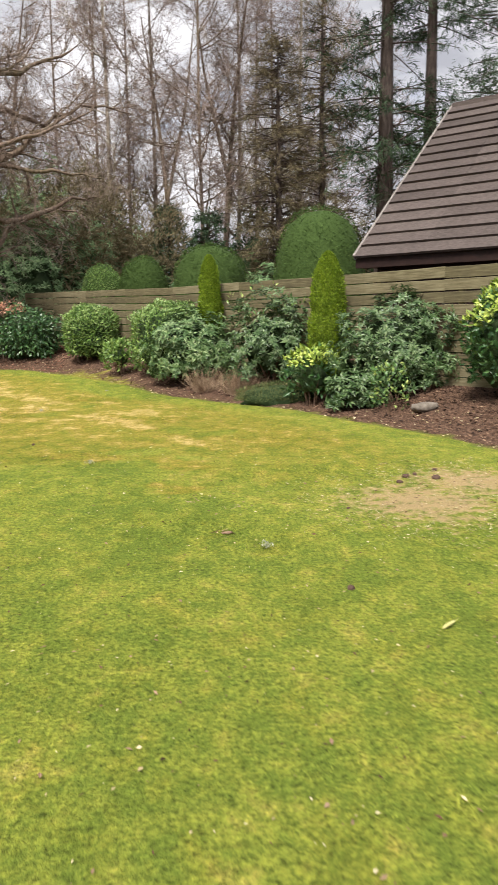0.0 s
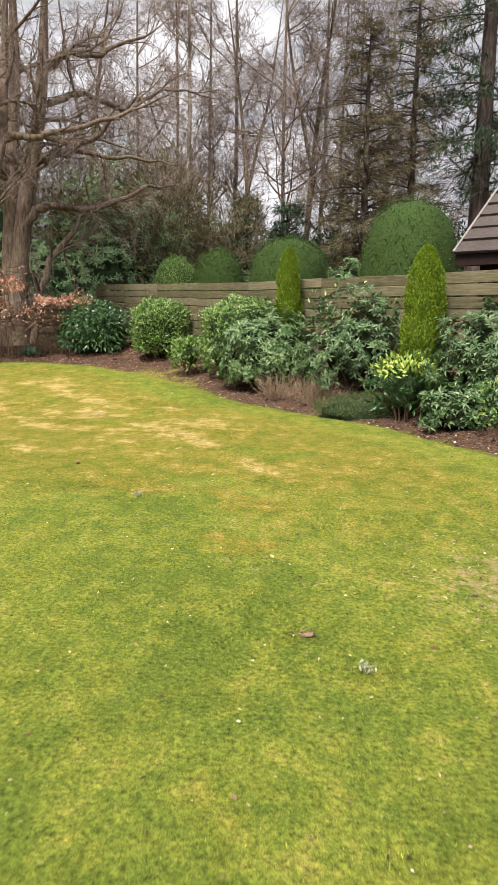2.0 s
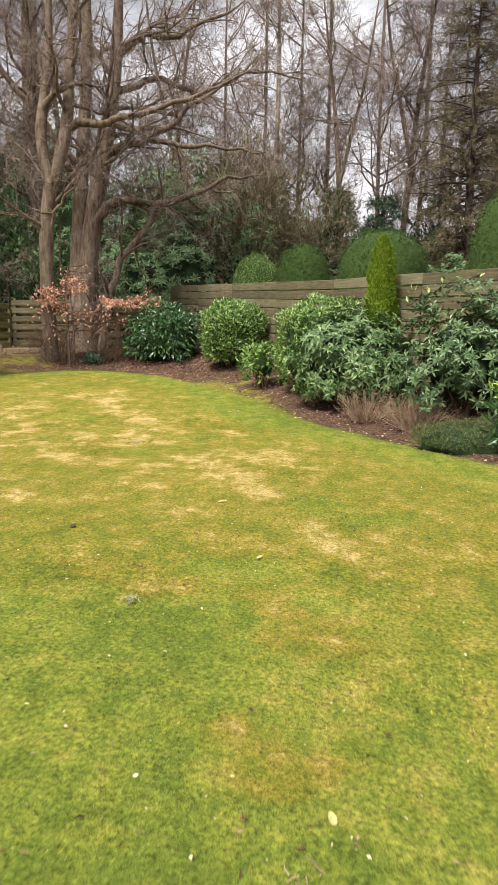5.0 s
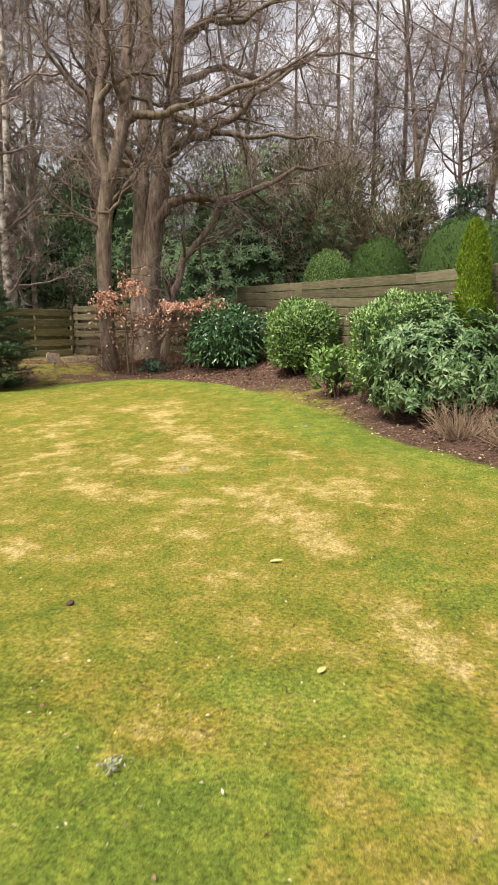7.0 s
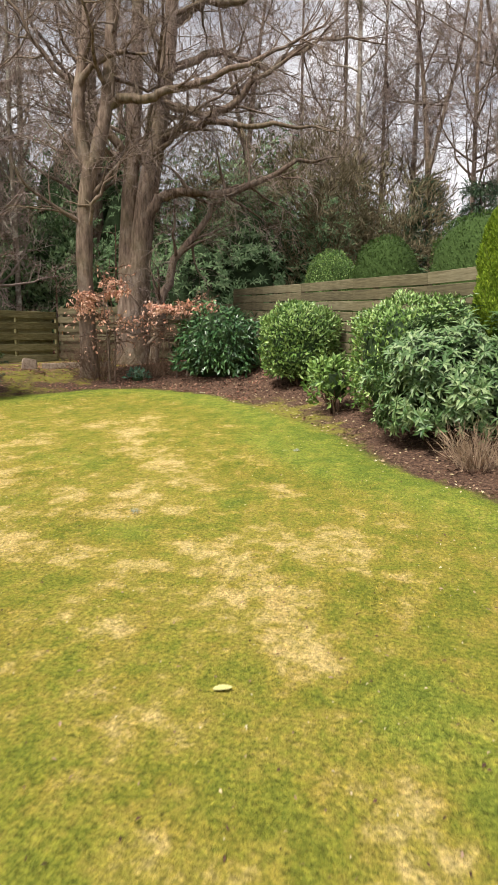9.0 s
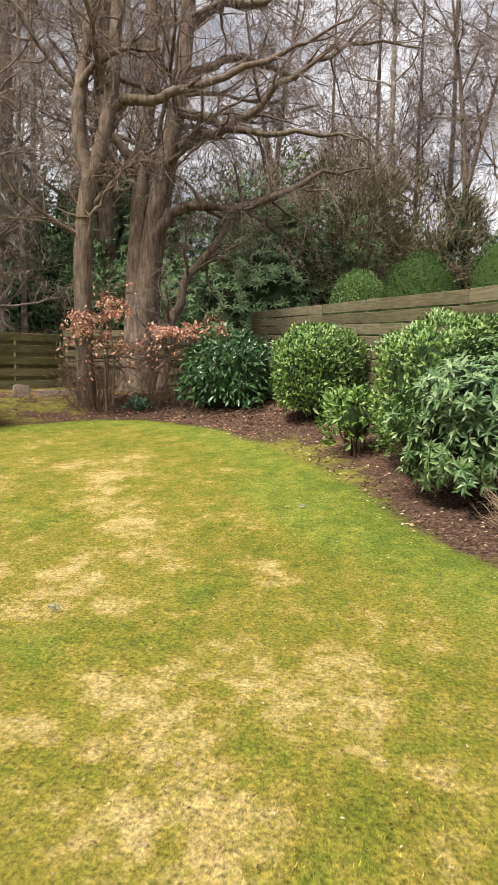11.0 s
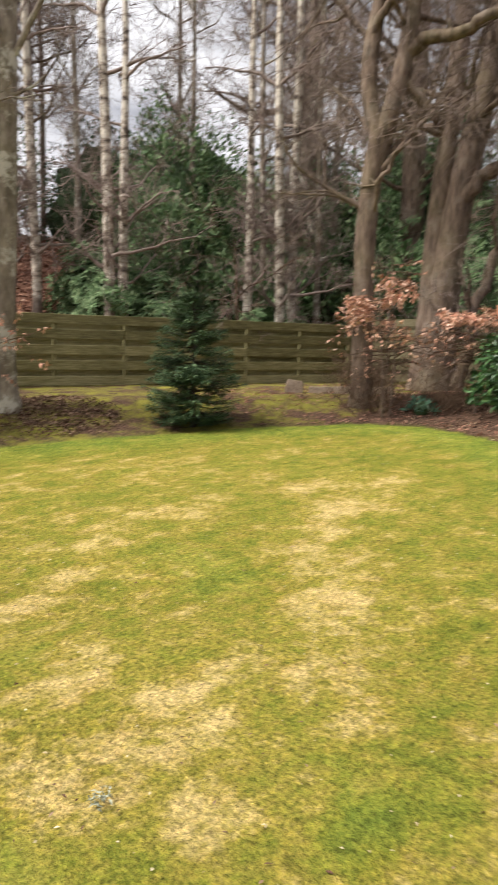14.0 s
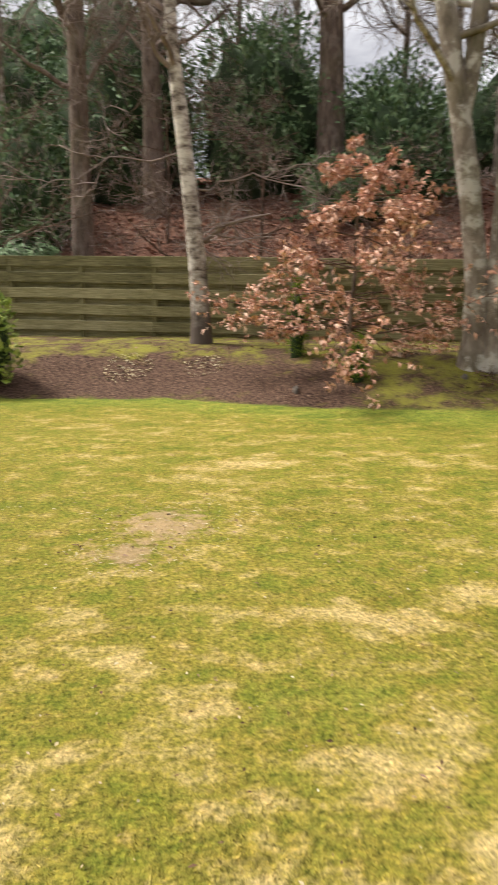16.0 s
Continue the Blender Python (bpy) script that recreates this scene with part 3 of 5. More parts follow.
def fence_run(name, label, a, b, za, zb, rows, pitch, high, thick, material, stagger, posts, post_side, top_of_post):
    """A run of horizontal boards from a to b. stagger: depth between the alternate front and back boards."""
    ax, ay = a
    dx, dy = b[0] - ax, b[1] - ay
    total = math.hypot(dx, dy)
    turn = math.degrees(math.atan2(dy, dx))
    fence = thing(name, (ax, ay, za), label, "fence", turn=turn)
    count = max(1, round(total / 3.0))
    step = total / count
    kinds = [board_mesh("board", step - 0.006, high, thick, material, s) for s in range(4)]
    back = [board_mesh("board", step - 0.006, high, thick, material, s + 9) for s in range(3)]
    for c in range(count):
        for r in range(rows):
            slope = (zb - za) / total
            z0 = slope * c * step
            lean = math.degrees(math.atan(slope))
            m = pose(c * step, random.uniform(-0.004, 0.004), z0 + r * pitch + random.uniform(-0.006, 0.006), 0, -lean + random.uniform(-0.12, 0.12), 0)
            piece("board", kinds[(c * 3 + r) % 4], fence, place=m)
            if stagger and r < rows - 1:
                piece("board", back[(c + r) % 3], fence, place=pose(c * step, stagger, z0 + (r + 0.5) * pitch, 0, -lean, 0))
    np_ = max(2, round(total / posts))
    pm = board_mesh("post", top_of_post, 0.09, 0.075, material, 3)
    for k in range(np_ + 1):
        x = min(total - 0.05, k * total / np_)
        z = (zb - za) / total * x
        piece("post", pm, fence, place=Matrix.Translation((x, post_side, z - 0.3)) @ pose(0, 0, 0, 0, -90, 0))
    return fence


fence_run("tall_board_fence", "tall weathered brown horizontal-board garden fence running down from the corner", (-7.78, 27.75), (-1.56, 19.28), 0.72, 0.46, 10, 0.2065, 0.186, 0.022, TALLWOOD, 0.0, 1.9, 0.055, 2.3)
fence_run("tall_board_fence", "tall weathered brown horizontal-board garden fence behind the shrubs", (-1.56, 19.28), (7.0, 7.63), 0.46, 0.38, 10, 0.2065, 0.186, 0.022, TALLWOOD, 0.0, 1.9, 0.055, 2.3)
fence_run("low_board_fence", "greenish weathered hit-and-miss board fence on a mossy bank", (-13.1, 26.5), (-18.9, 2.6), 0.30, 0.41, 6, 0.318, 0.2, 0.02, LOWWOOD, -0.19, 1.55, -0.045, 1.9)
# the tall fence's darker boards stand in for the corner's shade
fence_run("low_board_fence", "short stretch of board fence at the corner, its shade put in as darker brown", (-7.85, 27.82), (-13.05, 26.55), 0.80, 0.66, 6, 0.272, 0.18, 0.02, TALLWOOD, -0.13, 1.55, -0.045, 1.9)


# ---- house behind the tall fence ----
def build_house():
    ax, ay, az = 2.78, 16.5, 3.0
    dr, dn = np.array([0.78, -0.626, 0]), np.array([0.626, 0.78, 0])
    run, rise, long = 5.5, 4.45, 13.0
    house = thing("house", (ax, ay, gz(ax, ay)), "dark brown tiled pitched roof of a house behind the fence", "house")
    o = np.array([ax, ay, gz(ax, ay)])

    def box(name, p, ex, ey, ez, mat, label=""):
        v = np.array([p + ex * i + ey * j + ez * k for k in (0, 1) for j in (0, 1) for i in (0, 1)]) - o
        f = np.array([[0, 2, 3, 1], [4, 5, 7, 6], [0, 1, 5, 4], [2, 6, 7, 3], [0, 4, 6, 2], [1, 3, 7, 5]])
        return piece(name, mesh_of(name, v, f, mat), house, label)

    eave = np.array([ax, ay, az])
    up = np.array([0, 0, 1.0])
    wall0 = eave + dr * 0.3 + dn * 0.5
    base = gz(ax, ay)
    box("wall", wall0 + up * (base - az - 0.2), dr * (long - 0.6), dn * (2 * run - 1.0), up * (az - base + 0.05), FASCIA, "dark brown house wall")
    box("soffit", eave + up * -0.22 + dn * 0.03, dr * long, dn * 0.5, up * 0.03, FASCIA)
    box("fascia", eave + up * -0.24 + dn * 0.02, dr * long, dn * 0.025, up * 0.22, FASCIA, "dark brown fascia board")
    slope = unit(dn * run + up * rise)
    normal = np.cross(dr, slope)
    normal = normal if normal[2] > 0 else -normal
    length = math.hypot(run, rise)
    rows = 16
    g = length / rows
    for k in range(rows):
        p = eave + slope * (g * k - 0.05) + normal * 0.012
        w = 1.62
        n = int(long / w)
        for c in range(n):
            box("tile_strip", p + dr * (c * w + 0.002) + normal * random.uniform(0, 0.006), dr * (w - 0.004), slope * (g + 0.06) - normal * 0.06, normal * 0.055, ROOFTILE)
    far = eave + dn * 2 * run
    back = unit(-dn * run + up * rise)
    nb = normal - 2 * np.dot(normal, dn) * dn
    box("roof_slope", far, dr * long, back * length, nb * 0.05, ROOFTILE)
    box("verge", eave - dr * 0.05 - normal * 0.06, dr * 0.05, slope * length, normal * 0.12, VERGE, "pale mortared verge edge")
    box("ridge", eave + slope * length - dn * 0.12 - up * 0.06, dr * long, dn * 0.24, up * 0.12, ROOFTILE, "half-round ridge capping")
    gable = np.array([eave + dr * 0.02, far + dr * 0.02, eave + dn * run + up * rise + dr * 0.02]) - o
    gable = np.concatenate([gable, gable + dr * 0.1])
    piece("gable", mesh_of("gable", gable, [np.array([[0, 1, 2], [5, 4, 3]]), np.array([[0, 3, 4, 1], [1, 4, 5, 2], [2, 5, 3, 0]])], FASCIA), house, "dark brown gable end")


build_house()


# ---- shrubs ----
def stem_mesh(name, n, spread, high, radius, material, seed):
    r = np.random.default_rng(seed)
    paths = []
    for k in range(n):
        a, s = r.uniform(0, 6.28), spread * r.uniform(0.4, 1)
        tip = np.array([math.cos(a) * s, math.sin(a) * s, high * r.uniform(0.75, 1)])
        root = np.array([math.cos(a) * 0.08, math.sin(a) * 0.08, -0.1])
        t = np.linspace(0, 1, 5)[:, None]
        p = root + (tip - root) * t ** np.array([1.4, 1.4, 0.8]) + r.normal(0, 0.02, (5, 3)) * t
        paths.append((p, radius * np.linspace(1, 0.4, 5) * r.uniform(0.7, 1.2)))
    return mesh_of(name, *tubes(paths, 6), material, True)


def shrub(name, label, x, y, rx, ry, top, foot, count, length, width, material, seed, kind="leaf", lumpy=0.3, low=-0.6, category="shrub", group="", core=0.8, growth_and_highlights=None, inside=None, blunt=0):
    """A shrub of real leaves over a solid filler core, on short stems. foot: bare height under the leaves."""
    global rng
    rng = np.random.default_rng(seed)
    ground = gz(x, y)
    ob = thing(name, (x, y, ground), label, category, group)
    high = top - ground
    rz = (high - foot) / (1 - low) if kind != "dome" else high - foot
    cz = foot - low * rz if kind != "dome" else foot
    radii = np.array([rx, ry, rz])
    d = ball_points(count, low)
    skin = lumps(d, lumpy, 2.4, seed) * (1 + lumpy * 0.35 * (lumps(d, 1.0, 7.0, seed + 3) - 1))
    deep = 1 - np.abs(rng.normal(0, 0.10 if kind != "clipped" else 0.02, count))
    p = blunted(d, blunt) * (skin * deep)[:, None] * radii + np.array([0, 0, cz])
    p[:, 2] = np.maximum(p[:, 2], 0.04)
    out = unit(d / radii)
    if kind == "rosette":
        k = 7
        ax = unit(out + np.array([0, 0, 0.55]) + rng.normal(0, 0.25, (count, 3)))
        a = unit(np.cross(ax, rng.normal(size=(count, 3))))
        b = np.cross(ax, a)
        base, way, face, L = [], [], [], []
        for j in range(k):
            t = 2 * np.pi * j / k + rng.uniform(-0.3, 0.3, count)
            w = (a * np.cos(t)[:, None] + b * np.sin(t)[:, None]) * 0.92 + ax * rng.uniform(0.05, 0.6, count)[:, None]
            base.append(p); way.append(w); face.append(ax); L.append(length * rng.uniform(0.7, 1.2, count))
        L = np.concatenate(L)
        v, f = leaf_arrays(np.concatenate(base), np.concatenate(way), np.concatenate(face), L, L * width / length, 0.22)
    else:
        w = unit(out * 0.7 + np.array([0, 0, -0.3 if kind == "droop" else 0.45]) + rng.normal(0, 0.55, (count, 3)))
        face = unit(out + rng.normal(0, 0.35, (count, 3)))
        L = length * rng.uniform(0.65, 1.25, count)
        v, f = leaf_arrays(p, w, face, L, L * width / length, 0.15)
    piece("foliage", mesh_of("foliage", v, f, material), ob)["kind"] = "stuff"
    # paler leaves: young growth, and on the ball and variegated shrub painted top highlights
    if growth_and_highlights:
        mat, n2, ln2, cap = growth_and_highlights
        d2 = ball_points(n2, cap)
        sk = lumps(d2, lumpy, 2.4, seed) * (1 + lumpy * 0.35 * (lumps(d2, 1.0, 7.0, seed + 3) - 1))
        p2 = blunted(d2, blunt) * (sk * rng.uniform(0.98, 1.07, n2))[:, None] * radii + np.array([0, 0, cz])
        v, f = leaf_arrays(p2, unit(d2 * 0.5 + np.array([0, 0, 0.5]) + rng.normal(0, 0.5, (n2, 3))), unit(d2 + np.array([0, 0, 0.5])), ln2 * rng.uniform(0.7, 1.2, n2), ln2 * 0.38, 0.1)
        piece("growth_and_highlights", mesh_of("growth_and_highlights", v, f, mat), ob, "bright yellow-green young leaves and highlights put into leaf colour")["kind"] = "stuff"
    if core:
        piece("filler_core", core_mesh(radii * np.array([1, 1, 1]), (0, 0, cz), core, seed, lumpy, inside, blunt), ob)
    if foot > 0.05:
        piece("stem_cluster", stem_mesh("stem_cluster", 9, rx * 0.6, foot + rz * 0.5, 0.018, REDTWIG, seed), ob)
    return ob


shrub("cherry_laurel", "dark glossy cherry laurel shrub at the bed's corner", -6.45, 23.0, 1.0, 0.8, 2.08, 0.03, 2600, 0.15, 0.058, LAUREL, 11, "droop", lumpy=0.4)
# the pale caps on the ball and variegated shrub put highlights into leaf colour
shrub("clipped_laurel_ball", "rounded light-green clipped laurel on a bare stem base", -4.2, 21.55, 0.77, 0.77, 2.13, 0.10, 5200, 0.092, 0.04, BALL, 12, lumpy=0.16, low=-0.75, core=0.82, growth_and_highlights=(FRESH_HIGHLIGHT, 1300, 0.08, 0.15), blunt=3)
shrub("young_laurel", "small open pale-green laurel in bark mulch", -2.98, 19.1, 0.42, 0.40, 1.16, 0.20, 420, 0.135, 0.056, BALL, 13, lumpy=0.4, core=0.45, growth_and_highlights=(FRESH_HIGHLIGHT, 240, 0.13, -0.1))
shrub("variegated_shrub", "rounded yellow-green variegated shrub behind a rhododendron", -1.62, 18.35, 0.98, 0.85, 2.10, 0.05, 4600, 0.09, 0.038, BALL, 14, lumpy=0.16, low=-0.7, core=0.82, growth_and_highlights=(FRESH_HIGHLIGHT, 1700, 0.075, 0.5), blunt=3)
shrub("rhododendron", "broad green rhododendron with long whorled leaves", -1.0, 16.95, 1.0, 0.85, 1.78, 0.12, 1100, 0.13, 0.038, RHODO, 15, "rosette", 0.45, core=0.66, group="rhododendrons by the tall fence")
shrub("rhododendron", "open grey-green rhododendron with paler top leaves", 0.80, 15.2, 0.95, 0.55, 2.10, 0.12, 700, 0.13, 0.038, DARKRHODO, 16, "rosette", 0.7, core=0.5, group="rhododendrons by the tall fence", growth_and_highlights=(VARIEGATED, 160, 0.12, 0.6))
shrub("rhododendron", "large loose dark-green rhododendron beside the thuja column", 2.93, 12.6, 1.15, 0.72, 1.98, 0.10, 1400, 0.11, 0.032, DARKRHODO, 17, "rosette", 0.5, core=0.62, group="rhododendrons by the tall fence")
shrub("low_laurel", "low dark-green shrub in front of the rhododendron", 2.15, 12.35, 0.55, 0.4, 0.72, 0.02, 300, 0.13, 0.042, DARKRHODO, 18, "rosette", 0.4, core=0.6)
shrub("golden_laurel", "small shrub with lime-yellow top leaves", 1.42, 13.15, 0.50, 0.45, 1.06, 0.18, 420, 0.13, 0.05, LAUREL, 19, lumpy=0.35, core=0.5, growth_and_highlights=(LIME, 560, 0.12, 0.42))
shrub("bright_laurel", "tall bright-green laurel at the end of the bed", 4.25, 10.75, 0.78, 0.62, 2.12, 0.25, 2400, 0.13, 0.055, LAUREL, 20, lumpy=0.25, core=0.8, growth_and_highlights=(LIME, 1000, 0.13, 0.3))
shrub("bright_laurel", "bright lime-green shrub on the mossy bank", -13.1, 9.25, 0.62, 0.55, 1.62, 0.06, 1200, 0.12, 0.05, LIME, 21, lumpy=0.25, core=0.8)
shrub("heather_mound", "low grey-green heather mound at the lawn's edge", 0.92, 13.72, 0.95, 0.38, 0.42, 0.0, 5200, 0.07, 0.008, HEATH, 22, lumpy=0.25, low=-0.1, core=0.86)
shrub("yellow_twig_shrub", "sparse mottled yellow-green twiggy shrub", 2.5, 11.55, 0.30, 0.26, 0.95, 0.1, 240, 0.085, 0.04, VARIEGATED, 23, lumpy=0.5, core=0)
shrub("small_evergreen", "small blue-green leafy plant in the mulch", -8.4, 22.6, 0.25, 0.2, gz(-8.4, 22.6) + 0.27, 0.0, 150, 0.12, 0.045, TEAL, 24, lumpy=0.3, low=0.0, core=0.5)
shrub("seedling_conifer", "bright green small conifer under the copper beech", -12.25, 14.75, 0.17, 0.17, gz(-12.25, 14.75) + 0.62, 0.0, 1300, 0.05, 0.012, THUJA, 25, lumpy=0.3, low=-0.3, core=0.7)
shrub("seedling_conifer", "slim green conifer behind the copper beech", -13.4, 14.05, 0.16, 0.16, gz(-13.4, 14.05) + 1.25, 0.0, 1300, 0.06, 0.012, THUJA, 26, lumpy=0.3, low=-0.5, core=0.7)


def dry_tuft(x, y, spread, high, n, seed):
    global rng
    rng = np.random.default_rng(seed)
    ob = thing("dry_tuft", (x, y, gz(x, y)), "leafless tuft of dry straw-brown stems in the mulch", "dry plant", "dry tufts")
    a = rng.uniform(0, 6.28, n)
    lean = rng.uniform(0.05, 1.25, n)
    way = np.stack([np.cos(a) * lean, np.sin(a) * lean, np.ones(n)], 1)
    base = np.stack([np.cos(a), np.sin(a), np.zeros(n)], 1) * (rng.uniform(0, 0.22, n) * spread)[:, None] + np.array([0, 0, -0.03])
    one = twig_arrays(base, way, high * rng.uniform(0.5, 1.1, n), 0.0045, 0.1)
    k = rng.integers(0, n, n)
    mid = base[k] + unit(way[k]) * (high * rng.uniform(0.3, 0.7, n))[:, None]
    two = twig_arrays(mid, way[k] + rng.normal(0, 0.45, (n, 3)), high * 0.35, 0.003)
    piece("dry_growth", mesh_of("dry_growth", *joined([one, two]), STRAW), ob)["kind"] = "stuff"


dry_tuft(-0.66, 15.75, 1.1, 0.62, 190, 31)
dry_tuft(0.10, 14.95, 1.3, 0.62, 240, 32)


def thuja(x, y, top, width, seed):
    """A slim clipped column, tapering to a blunt tip, of fine upright sprays."""
    global rng
    rng = np.random.default_rng(seed)
    g = gz(x, y)
    ob = thing("thuja_column", (x, y, g), "slim yellow-green columnar thuja", "conifer", "columnar thujas")
    h = top - g
    n = 15000
    t = rng.uniform(0.02, 1, n) ** 0.9
    a = rng.uniform(0, 6.28, n)
    out = np.stack([np.cos(a), np.sin(a), np.zeros(n)], 1)
    prof = np.where(t < 0.72, 0.86 + 0.14 * np.sin(t / 0.72 * np.pi * 0.75), 1.0) * np.clip(1 - np.maximum(0, (t - 0.42) / 0.58) ** 2.4, 0.0, 1) ** 0.55
    bump = np.array([1 + 0.3 * noise.noise((o[0] * 2.2, o[1] * 2.2, tt * h * 3 + seed)) for o, tt in zip(out, t)])
    r = width / 2 * prof * bump * (1 - np.abs(rng.normal(0, 0.08, n)))
    p = out * r[:, None] + np.array([0, 0, 1.0]) * (t * h)[:, None]
    way = unit(out * 0.55 + np.array([0, 0, 0.9]) + rng.normal(0, 0.3, (n, 3)))
    v, f = leaf_arrays(p, way, unit(out + rng.normal(0, 0.5, (n, 3))), rng.uniform(0.03, 0.06, n), 0.02, 0.1)
    piece("foliage", mesh_of("foliage", v, f, THUJA), ob)["kind"] = "stuff"
    # solid filler under the sprays, its darker colour painting in the crevice shade
    k = 14
    zz = np.linspace(0, 0.97, k)
    pr = np.where(zz < 0.72, 0.86 + 0.14 * np.sin(zz / 0.72 * np.pi * 0.75), 1.0) * np.clip(1 - np.maximum(0, (zz - 0.42) / 0.58) ** 2.4, 0.0, 1) ** 0.55 * width / 2 * 0.82
    piece("filler_core", mesh_of("filler_core", *tubes([(np.stack([0 * zz, 0 * zz, zz * h], 1), pr)], 14), THUJA_SHADE, True), ob)


thuja(-0.55, 17.25, 3.13, 0.56, 41)
thuja(1.80, 13.9, 2.86, 0.72, 42)


def clipped_dome(label, x, y, r, top, seed, material=None):
    shrub("clipped_yew_dome", label, x, y, r, r, top, 0.0, 11000, 0.06, 0.028, material or YEW, seed, "clipped", 0.06, -0.05, category="topiary", group="clipped domes behind the fence", core=0.98, inside=YEW_IN, blunt=5.5)


clipped_dome("large dark-green clipped yew dome behind the fence", 2.65, 22.0, 1.4, 4.9, 51)
clipped_dome("broad dark-green clipped yew dome behind the fence", -0.7, 24.7, 1.25, 4.25, 52)
clipped_dome("small green clipped dome behind the fence", -3.16, 26.6, 0.92, 4.0, 53)
clipped_dome("low bright-green clipped hedge behind the fence", -4.85, 27.9, 0.85, 3.85, 54, BALL)


def fir(x, y, top, width, seed):
    """A young fir: whorled drooping branches thick with needle sprays."""
    global rng
    rng = np.random.default_rng(seed)
    g = gz(x, y)
    ob = thing("young_fir", (x, y, g), "bushy young dark blue-green fir on the lawn's edge", "conifer")
    h = top - g
    piece("trunk", mesh_of("trunk", *tubes([(np.array([[0, 0, -0.1], [0, 0, h * 0.5], [0.02, 0, h * 0.97]]), np.array([0.05, 0.03, 0.006]))], 8), DARKBARK, True), ob)
    P, W, F, L, paths = [], [], [], [], []
    for k in range(230):
        t = rng.uniform(0.03, 0.97) ** 1.15
        a = rng.uniform(0, 6.28)
        reach = width / 2 * (1 - t ** 2.1) ** 0.85 * rng.uniform(0.7, 1.12) * min(1, 0.6 + t * 1.5) + 0.06
        o = np.array([math.cos(a), math.sin(a), 0])
        p0 = np.array([0, 0, t * h])
        tip = p0 + o * reach + np.array([0, 0, reach * rng.uniform(-0.12, 0.25)])
        s = np.linspace(0, 1, 5)[:, None]
        pts = p0 + (tip - p0) * s
        pts[:, 2] -= np.sin(s[:, 0] * np.pi) * reach * 0.08
        paths.append((pts, np.linspace(0.010, 0.003, 5)))
        n = int(44 + 170 * reach)
        u = rng.uniform(0.12, 1.02, n) ** 0.8
        side = np.cross(o, [0, 0, 1.0])
        sgn = rng.choice([-1, 1], n)
        q = p0 + (tip - p0) * u[:, None] + side * (sgn * rng.uniform(0, 0.16, n) * (1.1 - u) * min(1.4, reach))[:, None]
        q[:, 2] += rng.normal(0, 0.02, n) - np.sin(u * np.pi) * reach * 0.08
        P.append(q)
        W.append(unit(o * 0.7 + side * sgn[:, None] * 0.7 + rng.normal(0, 0.25, (n, 3)) + np.array([0, 0, 0.05])))
        F.append(unit(np.array([0, 0, 1.0]) + rng.normal(0, 0.3, (n, 3))))
        L.append(rng.uniform(0.05, 0.10, n))
    L = np.concatenate(L)
    v, f = leaf_arrays(np.concatenate(P), np.concatenate(W), np.concatenate(F), L, L * 0.22, 0.15, 0.1)
    piece("crown", mesh_of("crown", *tubes(paths, 4), DARKBARK), ob)
    piece("foliage", mesh_of("foliage", v, f, FIR), ob)["kind"] = "stuff"


fir(-10.42, 19.05, 2.45, 1.6, 61)


# ---- trees ----
def wander(p, way, length, k, bend, lift, r):
    """A crooked line of k points from p."""
    pts = [np.array(p, float)]
    d = unit(np.array(way, float))
    for _ in range(k - 1):
        d = unit(d + r.normal(0, bend, 3) + np.array([0, 0, lift]))
        pts.append(pts[-1] + d * length / (k - 1))
    return np.array(pts)


